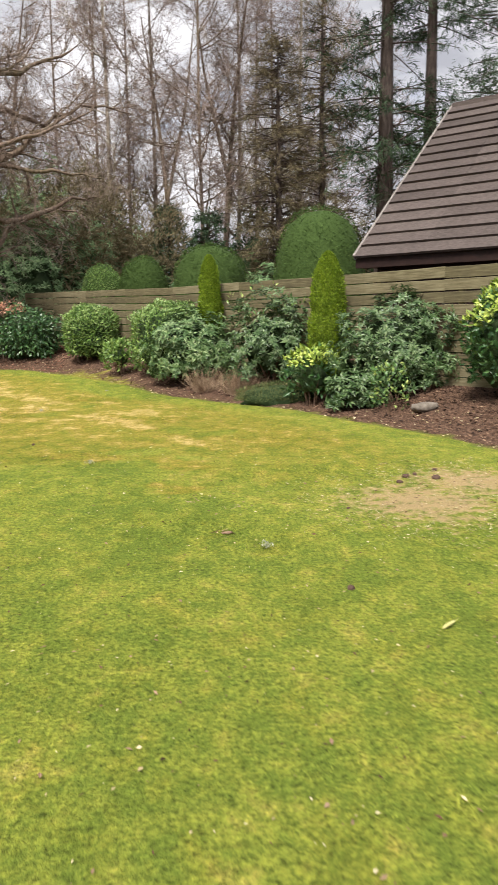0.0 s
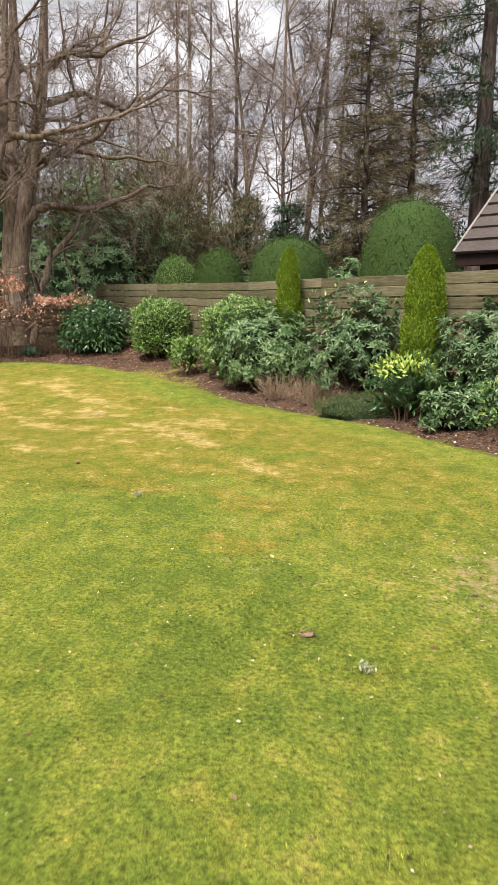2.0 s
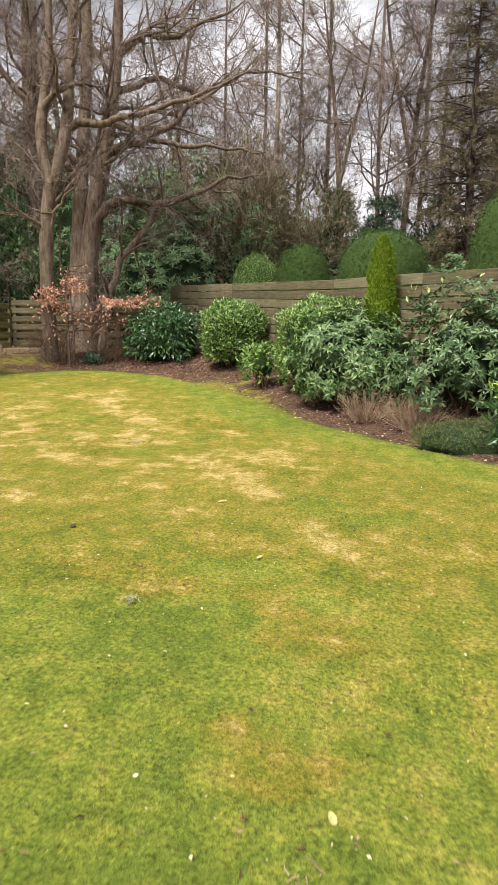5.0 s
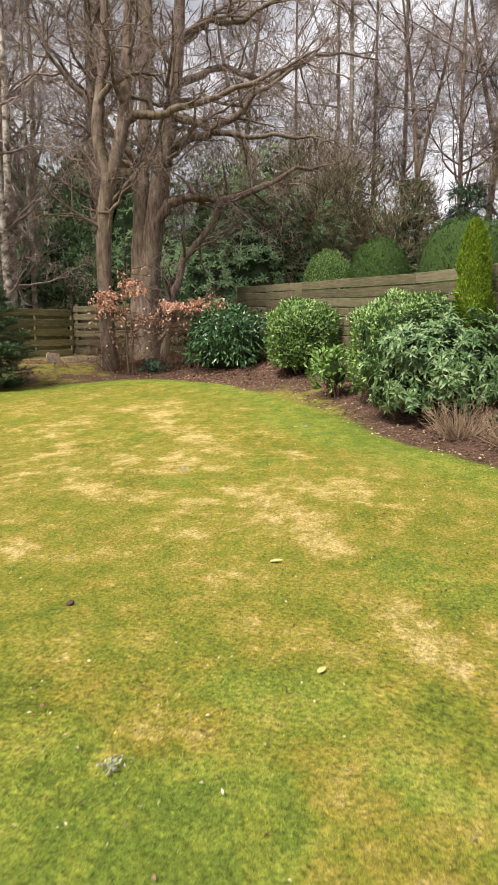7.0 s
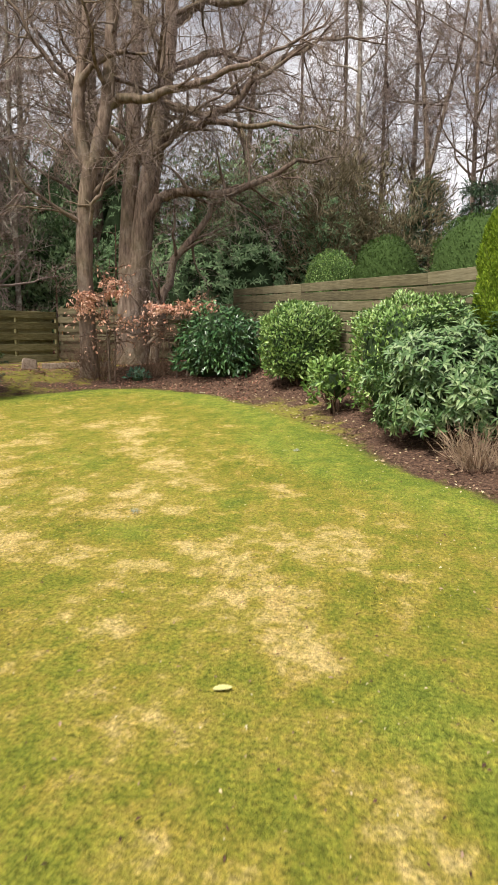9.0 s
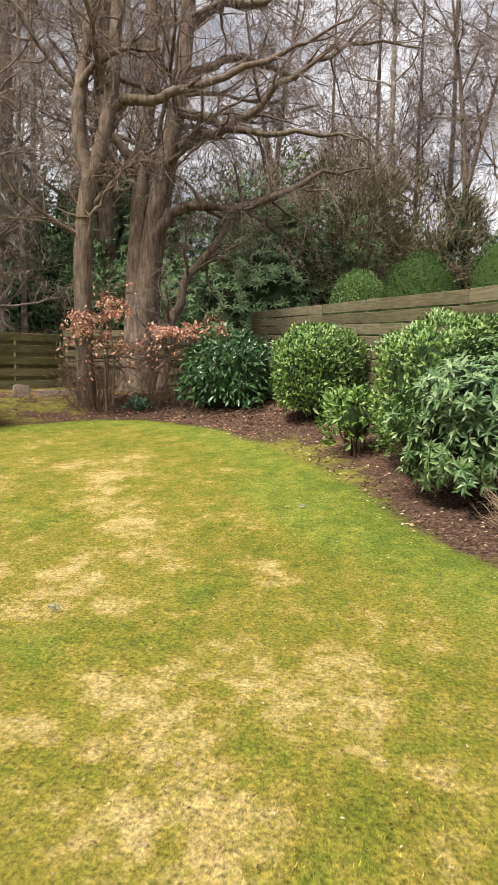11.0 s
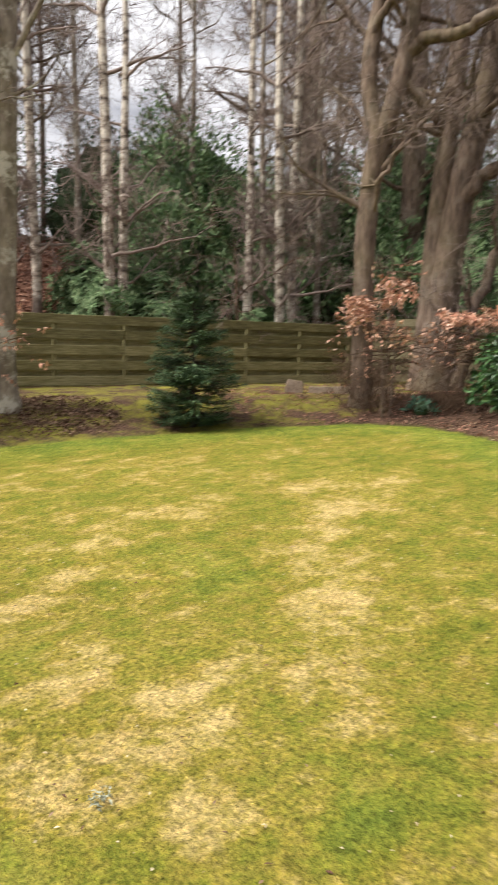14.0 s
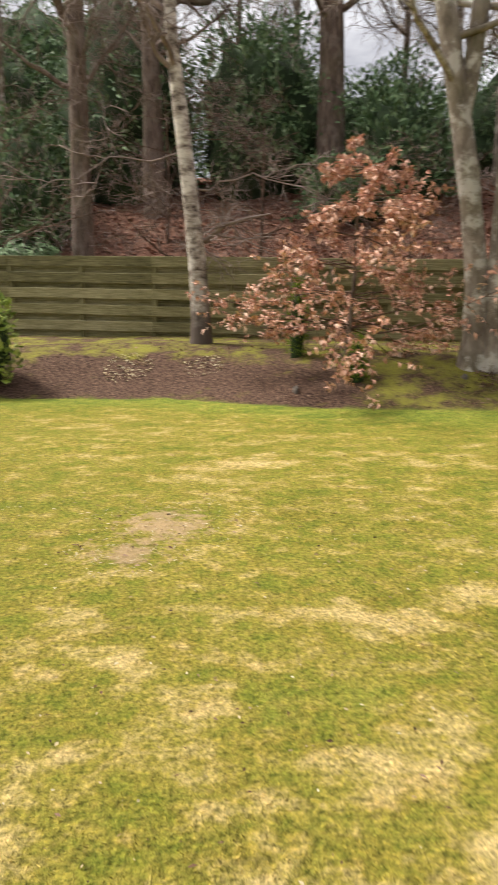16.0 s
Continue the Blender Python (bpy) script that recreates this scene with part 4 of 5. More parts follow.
def grow_tree(stems, seed, limbs=9, first=0.35, limb_len=4.0, spread=0.8, lift=0.06, kids=6, grand=5, twigs=7, twig_len=0.55, twig_r=0.006, sag=0.05, extra=()):
    """stems: list of (points, radii). Returns arrays for trunk, branches and twigs. extra: further big limbs as stems."""
    global rng
    r = np.random.default_rng(seed)
    rng = np.random.default_rng(seed + 1)
    trunk, limb_paths, fine, tb, tw, tl = [], [], [], [], [], []
    for pts, rad in stems:
        pts, rad = np.array(pts, float), np.array(rad, float)
        s = np.linspace(0, len(pts) - 1, len(pts) * 3 - 2)
        i = np.minimum(s.astype(int), len(pts) - 2)
        u = (s - i)[:, None]
        fine_pts = pts[i] * (1 - u) + pts[i + 1] * u
        fine_pts[1:-1] = (fine_pts[:-2] + 2 * fine_pts[1:-1] + fine_pts[2:]) / 4
        fr = np.interp(s, np.arange(len(rad)), rad)
        trunk.append((fine_pts, fr * (1 + r.normal(0, 0.025, len(fr)))))
    starts = []
    for pts, rad in trunk:
        n = max(2, int(limbs / len(trunk)))
        for _ in range(n):
            t = r.uniform(first, 0.98) * (len(pts) - 1)
            i = int(t)
            p = pts[i] + (pts[min(i + 1, len(pts) - 1)] - pts[i]) * (t - i)
            a = r.uniform(0, 6.28)
            up = r.uniform(0.15, 0.9)
            starts.append((p, (math.cos(a) * spread, math.sin(a) * spread, up), limb_len * r.uniform(0.55, 1.15), min(rad[i] * 0.5, 0.02 + limb_len * 0.014)))
    all_limbs = []
    for p, w, length, rad in starts:
        all_limbs.append((wander(p, w, length, 8, 0.17, lift, r), np.linspace(rad, rad * 0.25, 8)))
    for pts, rad in extra:
        pts = np.array(pts, float)
        s = np.linspace(0, len(pts) - 1, max(9, len(pts) * 3))
        i = np.minimum(s.astype(int), len(pts) - 2)
        q = pts[i] + (pts[i + 1] - pts[i]) * (s - i)[:, None]
        q[1:-1] += r.normal(0, 0.05, (len(q) - 2, 3))
        all_limbs.append((q, np.interp(s, np.arange(len(rad)), rad)))
    for pts, rad in all_limbs:
        limb_paths.append((pts, rad))
        reach = np.linalg.norm(pts[-1] - pts[0])
        for _ in range(max(2, int(kids * max(1, reach / limb_len)))):
            t = r.uniform(0.2, 1.0) * (len(pts) - 1)
            i = min(int(t), len(pts) - 2)
            p = pts[i] + (pts[i + 1] - pts[i]) * (t - i)
            along = unit(pts[i + 1] - pts[i])
            w = along * 0.6 + r.normal(0, 0.65, 3) + np.array([0, 0, 0.15])
            sub = wander(p, w, limb_len * r.uniform(0.25, 0.5), 6, 0.22, lift * 0.5, r)
            fine.append((sub, np.linspace(rad[i] * 0.42 + 0.004, 0.006, 6)))
            for _ in range(grand):
                t2 = r.uniform(0.15, 1.0) * 5
                j = min(int(t2), 4)
                p2 = sub[j] + (sub[j + 1] - sub[j]) * (t2 - j)
                w2 = unit(sub[j + 1] - sub[j]) * 0.7 + r.normal(0, 0.6, 3)
                tw_path = wander(p2, w2, limb_len * r.uniform(0.12, 0.26), 4, 0.25, -sag, r)
                fine.append((tw_path, np.linspace(0.008, 0.004, 4)))
                for _ in range(twigs):
                    t3 = r.uniform(0.1, 1.0) * 3
                    k = min(int(t3), 2)
                    tb.append(tw_path[k] + (tw_path[k + 1] - tw_path[k]) * (t3 - k))
                    tw.append(unit(tw_path[k + 1] - tw_path[k]) * 0.8 + r.normal(0, 0.55, 3))
                    tl.append(twig_len * r.uniform(0.4, 1.2))
    out = {"trunk": tubes(trunk, 12), "branches": joined([tubes(limb_paths, 7), tubes(fine, 4)])}
    if tb:
        out["twigs"] = twig_arrays(np.array(tb), np.array(tw), np.array(tl), twig_r, sag)
    return out


def plant_tree(name, label, x, y, arrays, bark, twig=None, group="", z=None):
    ob = thing(name, (x, y, gz(x, y) if z is None else z), label, "tree", group)
    piece("trunk", mesh_of("trunk", *arrays["trunk"], bark, True), ob)
    piece("crown", mesh_of("crown", *arrays["branches"], TWIGBARK if bark is BIRCH else bark, True), ob)
    if "twigs" in arrays:
        piece("brushwood", mesh_of("brushwood", *arrays["twigs"], twig or TWIGBARK), ob)["kind"] = "stuff"
    return ob


# great spreading oak in the corner: thick trunk, fork, long limbs reaching over the fence
OAK = grow_tree(
    [([(0.05, 0, -0.3), (0.08, 0, 0.5), (0.13, 0, 1.8), (0.13, 0, 3.2), (0.28, 0.1, 5.3), (0.46, 0.2, 7.7), (0.54, 0.2, 9.3), (0.5, 0.3, 13.0)], [0.46, 0.33, 0.27, 0.23, 0.21, 0.19, 0.16, 0.07]),
     ([(0.28, -0.05, -0.3), (0.30, -0.05, 0.5), (0.38, -0.05, 2.0), (0.48, 0, 3.2), (0.82, 0, 5.2), (0.99, 0.1, 6.1), (1.26, 0.2, 7.7), (1.42, 0.3, 9.3), (1.6, 0.3, 13.0)], [0.56, 0.44, 0.36, 0.33, 0.28, 0.25, 0.21, 0.17, 0.07])],
    101, 18, 0.5, 4.2, 0.9, 0.04, 10, 6, 7, 0.65, 0.005, 0.3,
    extra=[([(0.7, -0.1, 4.0), (1.1, -0.2, 4.45), (1.56, -0.3, 4.66), (2.83, -0.4, 4.62), (3.82, -0.3, 4.9), (4.65, -0.4, 5.4), (6.0, -0.3, 5.6)], [0.19, 0.16, 0.14, 0.11, 0.09, 0.06, 0.02]),
           ([(0.96, 0.1, 6.0), (1.96, 0.2, 6.5), (2.94, 0.3, 6.95), (3.75, 0.3, 7.75), (5.1, 0.2, 8.6)], [0.18, 0.14, 0.11, 0.08, 0.02]),
           ([(1.12, 0.2, 6.9), (1.7, -0.3, 6.75), (2.38, -0.5, 6.4), (3.5, -0.7, 6.2), (4.6, -0.8, 6.3), (6.0, -0.6, 6.0)], [0.13, 0.11, 0.09, 0.07, 0.05, 0.015]),
           ([(1.4, 0.3, 9.0), (2.2, 0.5, 9.7), (3.4, 0.7, 9.9), (5.2, 0.6, 10.8)], [0.15, 0.11, 0.08, 0.03]),
           ([(1.3, 0.3, 7.9), (2.5, 0.9, 8.5), (4.1, 1.2, 8.3), (5.7, 1.3, 9.2), (7.4, 1.0, 8.9)], [0.13, 0.10, 0.08, 0.05, 0.02]),
           ([(0.85, -0.3, -0.1), (0.98, -0.3, 0.8), (1.12, -0.3, 1.8), (1.45, -0.3, 2.85), (2.27, -0.2, 3.95), (2.8, -0.1, 4.8)], [0.15, 0.13, 0.12, 0.11, 0.09, 0.03]),
           ([(0.3, 0.1, 5.5), (-0.6, -0.4, 6.6), (-1.6, -0.8, 7.6), (-2.6, -1.1, 9.0)], [0.14, 0.1, 0.07, 0.03])])
plant_tree("oak_tree", "old spreading bare tree with a thick forked mossy trunk", -10.25, 25.5, OAK, BARK).rotation_euler = (0, 0, radians(20.5))
# the darker trunk standing in the mulch, with one crooked limb
STAND = grow_tree(
    [([(0.06, 0, -0.3), (0.05, 0, 0.5), (0.03, 0, 1.2), (0.0, 0, 2.9), (0.08, 0, 4.05), (0.24, 0, 4.8)], [0.27, 0.205, 0.19, 0.185, 0.19, 0.20]),
     ([(0.2, 0, 4.6), (0.06, 0, 5.1), (-0.03, 0, 5.6), (-0.03, 0.05, 6.25), (0.24, 0.1, 7.85), (0.2, 0.2, 11.5)], [0.16, 0.155, 0.15, 0.14, 0.115, 0.04]),
     ([(0.26, 0, 4.6), (0.40, 0, 5.2), (0.56, 0, 5.8), (0.66, 0, 6.4), (0.75, 0.1, 7.85), (0.95, 0.1, 11.8)], [0.17, 0.165, 0.16, 0.15, 0.12, 0.04])],
    102, 12, 0.55, 2.8, 0.8, 0.08, 6, 5, 6, 0.5, 0.005, 0.05,
    extra=[([(0.60, 0, 6.05), (1.02, -0.1, 6.22), (1.42, -0.2, 6.06), (1.94, -0.3, 6.3), (2.73, -0.4, 6.5), (3.87, -0.5, 6.9), (4.77, -0.4, 7.3), (5.6, -0.4, 7.9)], [0.13, 0.115, 0.10, 0.09, 0.075, 0.055, 0.035, 0.015]),
           ([(-0.02, 0, 6.4), (0.28, -0.2, 6.85), (0.91, -0.4, 7.05), (1.7, -0.5, 7.0)], [0.085, 0.075, 0.055, 0.02]),
           ([(0.08, -0.1, 3.5), (0.28, -0.25, 3.85), (0.54, -0.35, 4.25), (0.95, -0.5, 4.75)], [0.055, 0.045, 0.035, 0.02])])
plant_tree("beech_tree", "slim dark forked trunk rising from the mulch", -9.55, 22.3, STAND, BARK).rotation_euler = (0, 0, radians(20.5))

# twin-stemmed tree on the mossy bank
TWIN = grow_tree(
    [([(-0.10, 0.0, -0.3), (-0.10, 0, 0.4), (-0.15, 0, 1.3), (-0.34, -0.1, 2.6), (-0.66, -0.25, 4.2), (-1.02, -0.4, 6.2), (-1.45, -0.5, 9.0), (-1.3, -0.6, 12.0)], [0.30, 0.185, 0.16, 0.155, 0.14, 0.12, 0.09, 0.04]),
     ([(0.14, 0.06, -0.3), (0.14, 0.06, 0.4), (0.17, 0.06, 1.6), (0.24, 0.05, 3.5), (0.34, 0.0, 6.0), (0.4, 0.1, 9.0), (0.5, 0.1, 12.5)], [0.32, 0.20, 0.185, 0.19, 0.17, 0.13, 0.05]),
     ([(-0.48, -0.16, 3.2), (-0.36, -0.1, 4.3), (-0.28, -0.1, 6.0), (-0.2, 0, 9.0), (-0.1, 0, 11.5)], [0.11, 0.125, 0.11, 0.08, 0.03])],
    103, 15, 0.5, 2.6, 0.8, 0.08, 5, 4, 5, 0.5, 0.005, 0.02)
plant_tree("twin_stemmed_tree", "pale grey tree with two stems from one foot", -12.37, 16.6, TWIN, PALEBARK, z=gz(-12.37, 16.6)).rotation_euler = (0, 0, radians(62))

# silver birch in front of the low fence, leaning
LEAN = grow_tree(
    [([(0, 0, -0.3), (0.0, 0, 0.35), (-0.08, 0, 1.6), (-0.26, 0, 3.2), (-0.48, 0, 5.0), (-0.60, 0, 7.5), (-0.5, 0, 11.0)], [0.25, 0.175, 0.145, 0.13, 0.11, 0.08, 0.03])],
    104, 12, 0.3, 2.2, 0.9, -0.02, 5, 4, 5, 0.5, 0.004, 0.1,
    extra=[([(-0.2, 0, 2.6), (0.8, -0.3, 2.75), (1.9, -0.5, 2.5), (2.9, -0.6, 2.0)], [0.016, 0.012, 0.008, 0.005]),
           ([(-0.1, 0, 1.9), (1.0, -0.2, 1.7), (2.1, -0.3, 1.35)], [0.014, 0.01, 0.005]),
           ([(-0.3, 0, 3.2), (-1.4, -0.4, 3.0), (-2.6, -0.6, 2.5)], [0.014, 0.01, 0.005])])
plant_tree("silver_birch", "leaning silver birch with patchy white bark", -14.97, 12.55, LEAN, BIRCH, z=gz(-14.97, 12.55)).rotation_euler = (0, 0, radians(84))


# copper beech saplings that kept their dry leaves
def copper_beech(x, y, high, width, leaves, seed, stems, low=0.0, tier=None):
    """tier: the height at which the leaves hang thickest, how deep that layer is, and the share elsewhere."""
    global rng
    r = np.random.default_rng(seed)
    rng = np.random.default_rng(seed + 1)
    ob = thing("copper_beech", (x, y, gz(x, y)), "young beech still holding dry copper-coloured leaves", "tree", "copper beeches")
    paths, spots, ways = [], [], []
    trunk = []
    for k in range(stems):
        a = r.uniform(0, 6.28)
        p = wander((math.cos(a) * 0.12, math.sin(a) * 0.12, -0.15), (math.cos(a) * 0.1, math.sin(a) * 0.1, 1), high * r.uniform(0.8, 1.0), 10, 0.06, 0.05, r)
        trunk.append((p, np.linspace(0.045 if stems == 1 else 0.026, 0.006, 10)))
        for _ in range(int(66 / stems)):
            t = r.uniform(low, 0.95) * 9
            if stems == 1:
                t = min(8.8, max(1.9, round(t * 0.9) + r.normal(0, 0.1)) / 0.9)
            i = max(0, min(int(t), 8))
            q = p[i] + (p[i + 1] - p[i]) * (t - i)
            b = r.uniform(0, 6.28)
            reach = width / 2 * (1.08 - t / 9) ** (0.85 if stems == 1 else 0.7) * r.uniform(0.5, 1.1)
            br = wander(q, (math.cos(b), math.sin(b), r.uniform(-0.12, 0.22)), reach, 7, 0.14, -0.02, r)
            paths.append((br, np.linspace(0.012, 0.003, 7)))
            for _ in range(8):
                u = r.uniform(0.42, 1) * 6
                j = min(int(u), 5)
                s = wander(br[j], unit(br[j + 1] - br[j]) + r.normal(0, 0.5, 3), reach * 0.3, 4, 0.2, -0.02, r)
                paths.append((s, np.linspace(0.004, 0.002, 4)))
                spots.append(s)
    piece("trunk", mesh_of("trunk", *tubes(trunk, 8), BARK, True), ob)
    piece("crown", mesh_of("crown", *tubes(paths, 4), REDTWIG), ob)
    s = np.array(spots)
    share = np.ones(len(s))
    if tier:
        share = np.exp(-((s[:, 2, 2] - tier[0]) / tier[1]) ** 2) + tier[2]
    pick, j = rng.choice(len(s), leaves, p=share / share.sum()), rng.integers(0, 3, leaves)
    u = rng.uniform(0, 1, leaves)[:, None]
    p = s[pick, j] * (1 - u) + s[pick, j + 1] * u
    way = rng.normal(0, 1, (leaves, 3)) + np.array([0, 0, -0.5])
    v, f = leaf_arrays(p, way, unit(rng.normal(0, 0.6, (leaves, 3)) + np.array([0, 0, 1.0])), rng.uniform(0.06, 0.11, leaves), rng.uniform(0.035, 0.06, leaves), 0.25, 0.3)
    piece("foliage", mesh_of("foliage", v, f, COPPER), ob)["kind"] = "stuff"


copper_beech(-12.55, 14.5, 3.8, 5.4, 7600, 71, 1, 0.06)
copper_beech(-8.85, 22.1, 3.3, 3.6, 1600, 72, 3, 0.3, (1.85, 0.3, 0.07))
copper_beech(-7.35, 22.85, 2.3, 3.2, 1300, 73, 2, 0.5, (1.6, 0.1, 0.02))


def twig_bush(x, y, spread, high, n, seed):
    """A dense brown tangle of bare shoots."""
    global rng
    rng = np.random.default_rng(seed)
    ob = thing("twiggy_bush", (x, y, gz(x, y)), "dense leafless brown twiggy bush under the copper leaves", "shrub", "twiggy bushes at the corner")
    a = rng.uniform(0, 6.28, n)
    lean = np.abs(rng.normal(0, 0.55, n))
    way = np.stack([np.cos(a) * lean, np.sin(a) * lean, np.ones(n)], 1)
    base = np.stack([np.cos(a), np.sin(a), np.zeros(n)], 1) * (rng.uniform(0, 0.5, n) * spread)[:, None] + np.array([0, 0, -0.05])
    size = high * rng.uniform(0.45, 1.1, n)
    parts = [twig_arrays(base, way, size, 0.009, 0.04)]
    for m, part_len, thick in ((n * 4, 0.5, 0.005), (n * 7, 0.3, 0.0035)):
        k = rng.integers(0, n, m)
        mid = base[k] + unit(way[k]) * (size[k] * rng.uniform(0.15, 0.9, m))[:, None]
        parts.append(twig_arrays(mid, way[k] * 0.5 + rng.normal(0, 0.75, (m, 3)), high * part_len * rng.uniform(0.4, 1.1, m), thick, 0.1))
    piece("brushwood", mesh_of("brushwood", *joined(parts), REDTWIG), ob)["kind"] = "stuff"


twig_bush(-9.15, 22.15, 0.8, 1.4, 45, 74)
twig_bush(-8.2, 22.9, 0.9, 1.1, 45, 75)
twig_bush(-10.3, 23.6, 0.9, 1.1, 50, 76)

# ---- the wood beyond the fences ----
TALLBIRCH = grow_tree([([(0, 0, -0.3), (0.03, 0, 1), (-0.05, 0.05, 4), (-0.15, 0, 8), (-0.1, 0.1, 13)], [0.16, 0.13, 0.115, 0.085, 0.03])], 201, 14, 0.3, 2.0, 0.8, 0.03, 4, 4, 5, 0.5, 0.005, 0.08)
SLIM = grow_tree([([(0, 0, -0.3), (0, 0.02, 3), (0.12, 0, 7), (0.05, 0.1, 14)], [0.105, 0.09, 0.065, 0.025])], 202, 16, 0.3, 2.4, 0.7, 0.1, 5, 5, 5, 0.75, 0.006, 0.0)
FORKED = grow_tree([([(0, 0, -0.4), (0, 0, 4), (-0.3, 0, 9), (-0.7, 0.1, 13), (-1.6, 0.2, 19)], [0.21, 0.165, 0.14, 0.095, 0.03]),
                    ([(-0.25, 0, 8.5), (0.3, 0, 11), (1.0, 0.1, 14), (1.6, 0, 19)], [0.11, 0.095, 0.07, 0.02])], 203, 20, 0.35, 3.8, 0.8, 0.09, 6, 5, 7, 0.95, 0.009, 0.0)
TALL = grow_tree([([(0, 0, -0.4), (0.1, 0, 5), (0.0, 0.1, 11), (0.2, 0, 22)], [0.125, 0.10, 0.07, 0.025])], 204, 26, 0.28, 4.2, 0.75, 0.12, 5, 5, 7, 1.0, 0.009, 0.0)
MAST = grow_tree([([(0, 0, -0.5), (0.05, 0, 4), (0.25, 0.1, 8), (0.2, 0.1, 12), (0.5, 0, 20)], [0.48, 0.38, 0.34, 0.28, 0.1])], 205, 20, 0.32, 4.5, 0.9, 0.05, 7, 5, 7, 0.7, 0.008, 0.0,
                 extra=[([(0.2, 0, 6.5), (-1.2, 0.2, 7.3), (-3, 0.2, 7.6), (-5, 0.1, 9)], [0.2, 0.15, 0.1, 0.03]), ([(0.2, 0, 7.5), (1.6, 0.2, 8.6), (3.2, 0.3, 8.7)], [0.16, 0.12, 0.04])])
DEADBUSH = grow_tree([([(0, 0, -0.2), (0.1, 0, 1.5), (0, 0.1, 4)], [0.06, 0.045, 0.012])], 206, 9, 0.1, 2.4, 1.0, 0.0, 5, 4, 5, 0.6, 0.004, 0.06)
KINDS = {"silver_birch": (TALLBIRCH, BIRCH, "slender silver birch beyond the fence", "birches beyond the fence"),
         "slim_tree": (SLIM, PALEBARK, "slim bare grey-barked woodland tree", "slim woodland trees"),
         "forked_tree": (FORKED, BARK, "tall forked bare tree against the sky", "tall woodland trees"),
         "tall_tree": (TALL, BARK, "tall straight bare woodland tree", "tall woodland trees"),
         "thick_tree": (MAST, BARK, "thick-trunked old woodland tree on the slope", "old woodland trees"),
         "bare_undergrowth": (DEADBUSH, REDTWIG, "leafless twiggy undergrowth bush in the wood", "undergrowth")}
FIRST = {}


def stand_tree(kind, x, y, turn, size=1.0, wide=None):
    arrays, bark, label, group = KINDS[kind]
    z = gz(x, y)
    m = pose(x, y, z, 0, 0, turn) @ Matrix.Diagonal((wide or size, wide or size, size, 1))
    if kind not in FIRST:
        FIRST[kind] = plant_tree(kind, label, x, y, arrays, bark, group=group)
        FIRST[kind].matrix_basis = m
    else:
        src = FIRST[kind]
        ob = copy_thing(src, pose(x, y, z, 0, 0, turn))
        ob.matrix_basis = m


# birches and slim stems just behind the low fence, then the slope
for spot in (("silver_birch", -17.7, 22.2, 20, 1.15), ("silver_birch", -17.45, 22.5, 200, 0.95), ("silver_birch", -19.5, 21.1, 90, 1.0), ("silver_birch", -15.6, 27.0, 160, 1.1), ("silver_birch", -14.95, 25.8, 40, 1.05),
             ("silver_birch", -15.9, 25.5, 300, 0.95), ("silver_birch", -19.9, 20.6, 250, 0.8), ("slim_tree", -20.3, 27.1, 10, 1.0), ("slim_tree", -17.3, 27.5, 220, 1.05), ("slim_tree", -16.4, 29.7, 60, 1.3),
             ("slim_tree", -15.2, 27.6, 290, 1.0), ("thick_tree", -14.3, 31.0, 120, 1.0), ("thick_tree", -19.7, 32.1, 15, 0.95), ("thick_tree", -27.0, 16.7, 200, 1.05),
             ("thick_tree", -29.3, 10.7, 75, 1.0), ("thick_tree", -20.3, 9.65, 160, 0.9, 0.58), ("thick_tree", -26.6, 10.95, 310, 0.9, 0.75), ("tall_tree", -33.3, 20.6, 80, 1.2), ("slim_tree", -25.5, 6.5, 90, 1.1), ("slim_tree", -27.5, 20.9, 20, 1.3), ("tall_tree", -26.5, 24.8, 190, 1.0),
             ("tall_tree", -31.0, 27.5, 40, 1.1), ("slim_tree", -24.2, 25.2, 300, 1.2), ("slim_tree", -24.0, 29.5, 100, 1.2), ("tall_tree", -23.0, 35.5, 270, 1.0), 
             ("forked_tree", -16.5, 38.0, 60, 0.9), ("tall_tree", -37.0, 14.0, 30, 1.2), ("tall_tree", -36.0, 24.5, 230, 1.1), ("slim_tree", -31.5, 16.0, 20, 1.4), ("slim_tree", -30.0, 23.5, 160, 1.4),
             ("forked_tree", -2.95, 39.1, 0, 0.85), ("tall_tree", -1.3, 37.2, 90, 1.0), ("forked_tree", -0.2, 41.0, 170, 1.0), ("tall_tree", -7.0, 40.6, 200, 1.0), ("tall_tree", -5.7, 42.9, 300, 1.05), ("tall_tree", 1.75, 45.2, 20, 1.0),
             ("tall_tree", 2.9, 46.1, 140, 1.05), ("slim_tree", -6.2, 38.5, 30, 1.5), ("slim_tree", -4.3, 44.0, 70, 1.6), ("slim_tree", 0.6, 43.0, 10, 1.6),
             ("tall_tree", 6.0, 46.0, 70, 1.0), ("forked_tree", -12.5, 42.5, 210, 1.0), ("tall_tree", -10.4, 46.5, 110, 1.1), ("slim_tree", 4.0, 40.0, 210, 1.5), ("slim_tree", 8.9, 42.0, 60, 1.5)):
    stand_tree(*spot)
for k, spot in enumerate(((-14.0, 27.9), (-15.2, 24.4), (-18.8, 12.2), (-19.5, 8.0), (-18.4, 17.2), (-21.0, 14.0), (-23.5, 11.5), (-12.6, 29.6))):
    stand_tree("bare_undergrowth", *spot, k * 77 % 360, 0.75 + 0.12 * (k % 4))


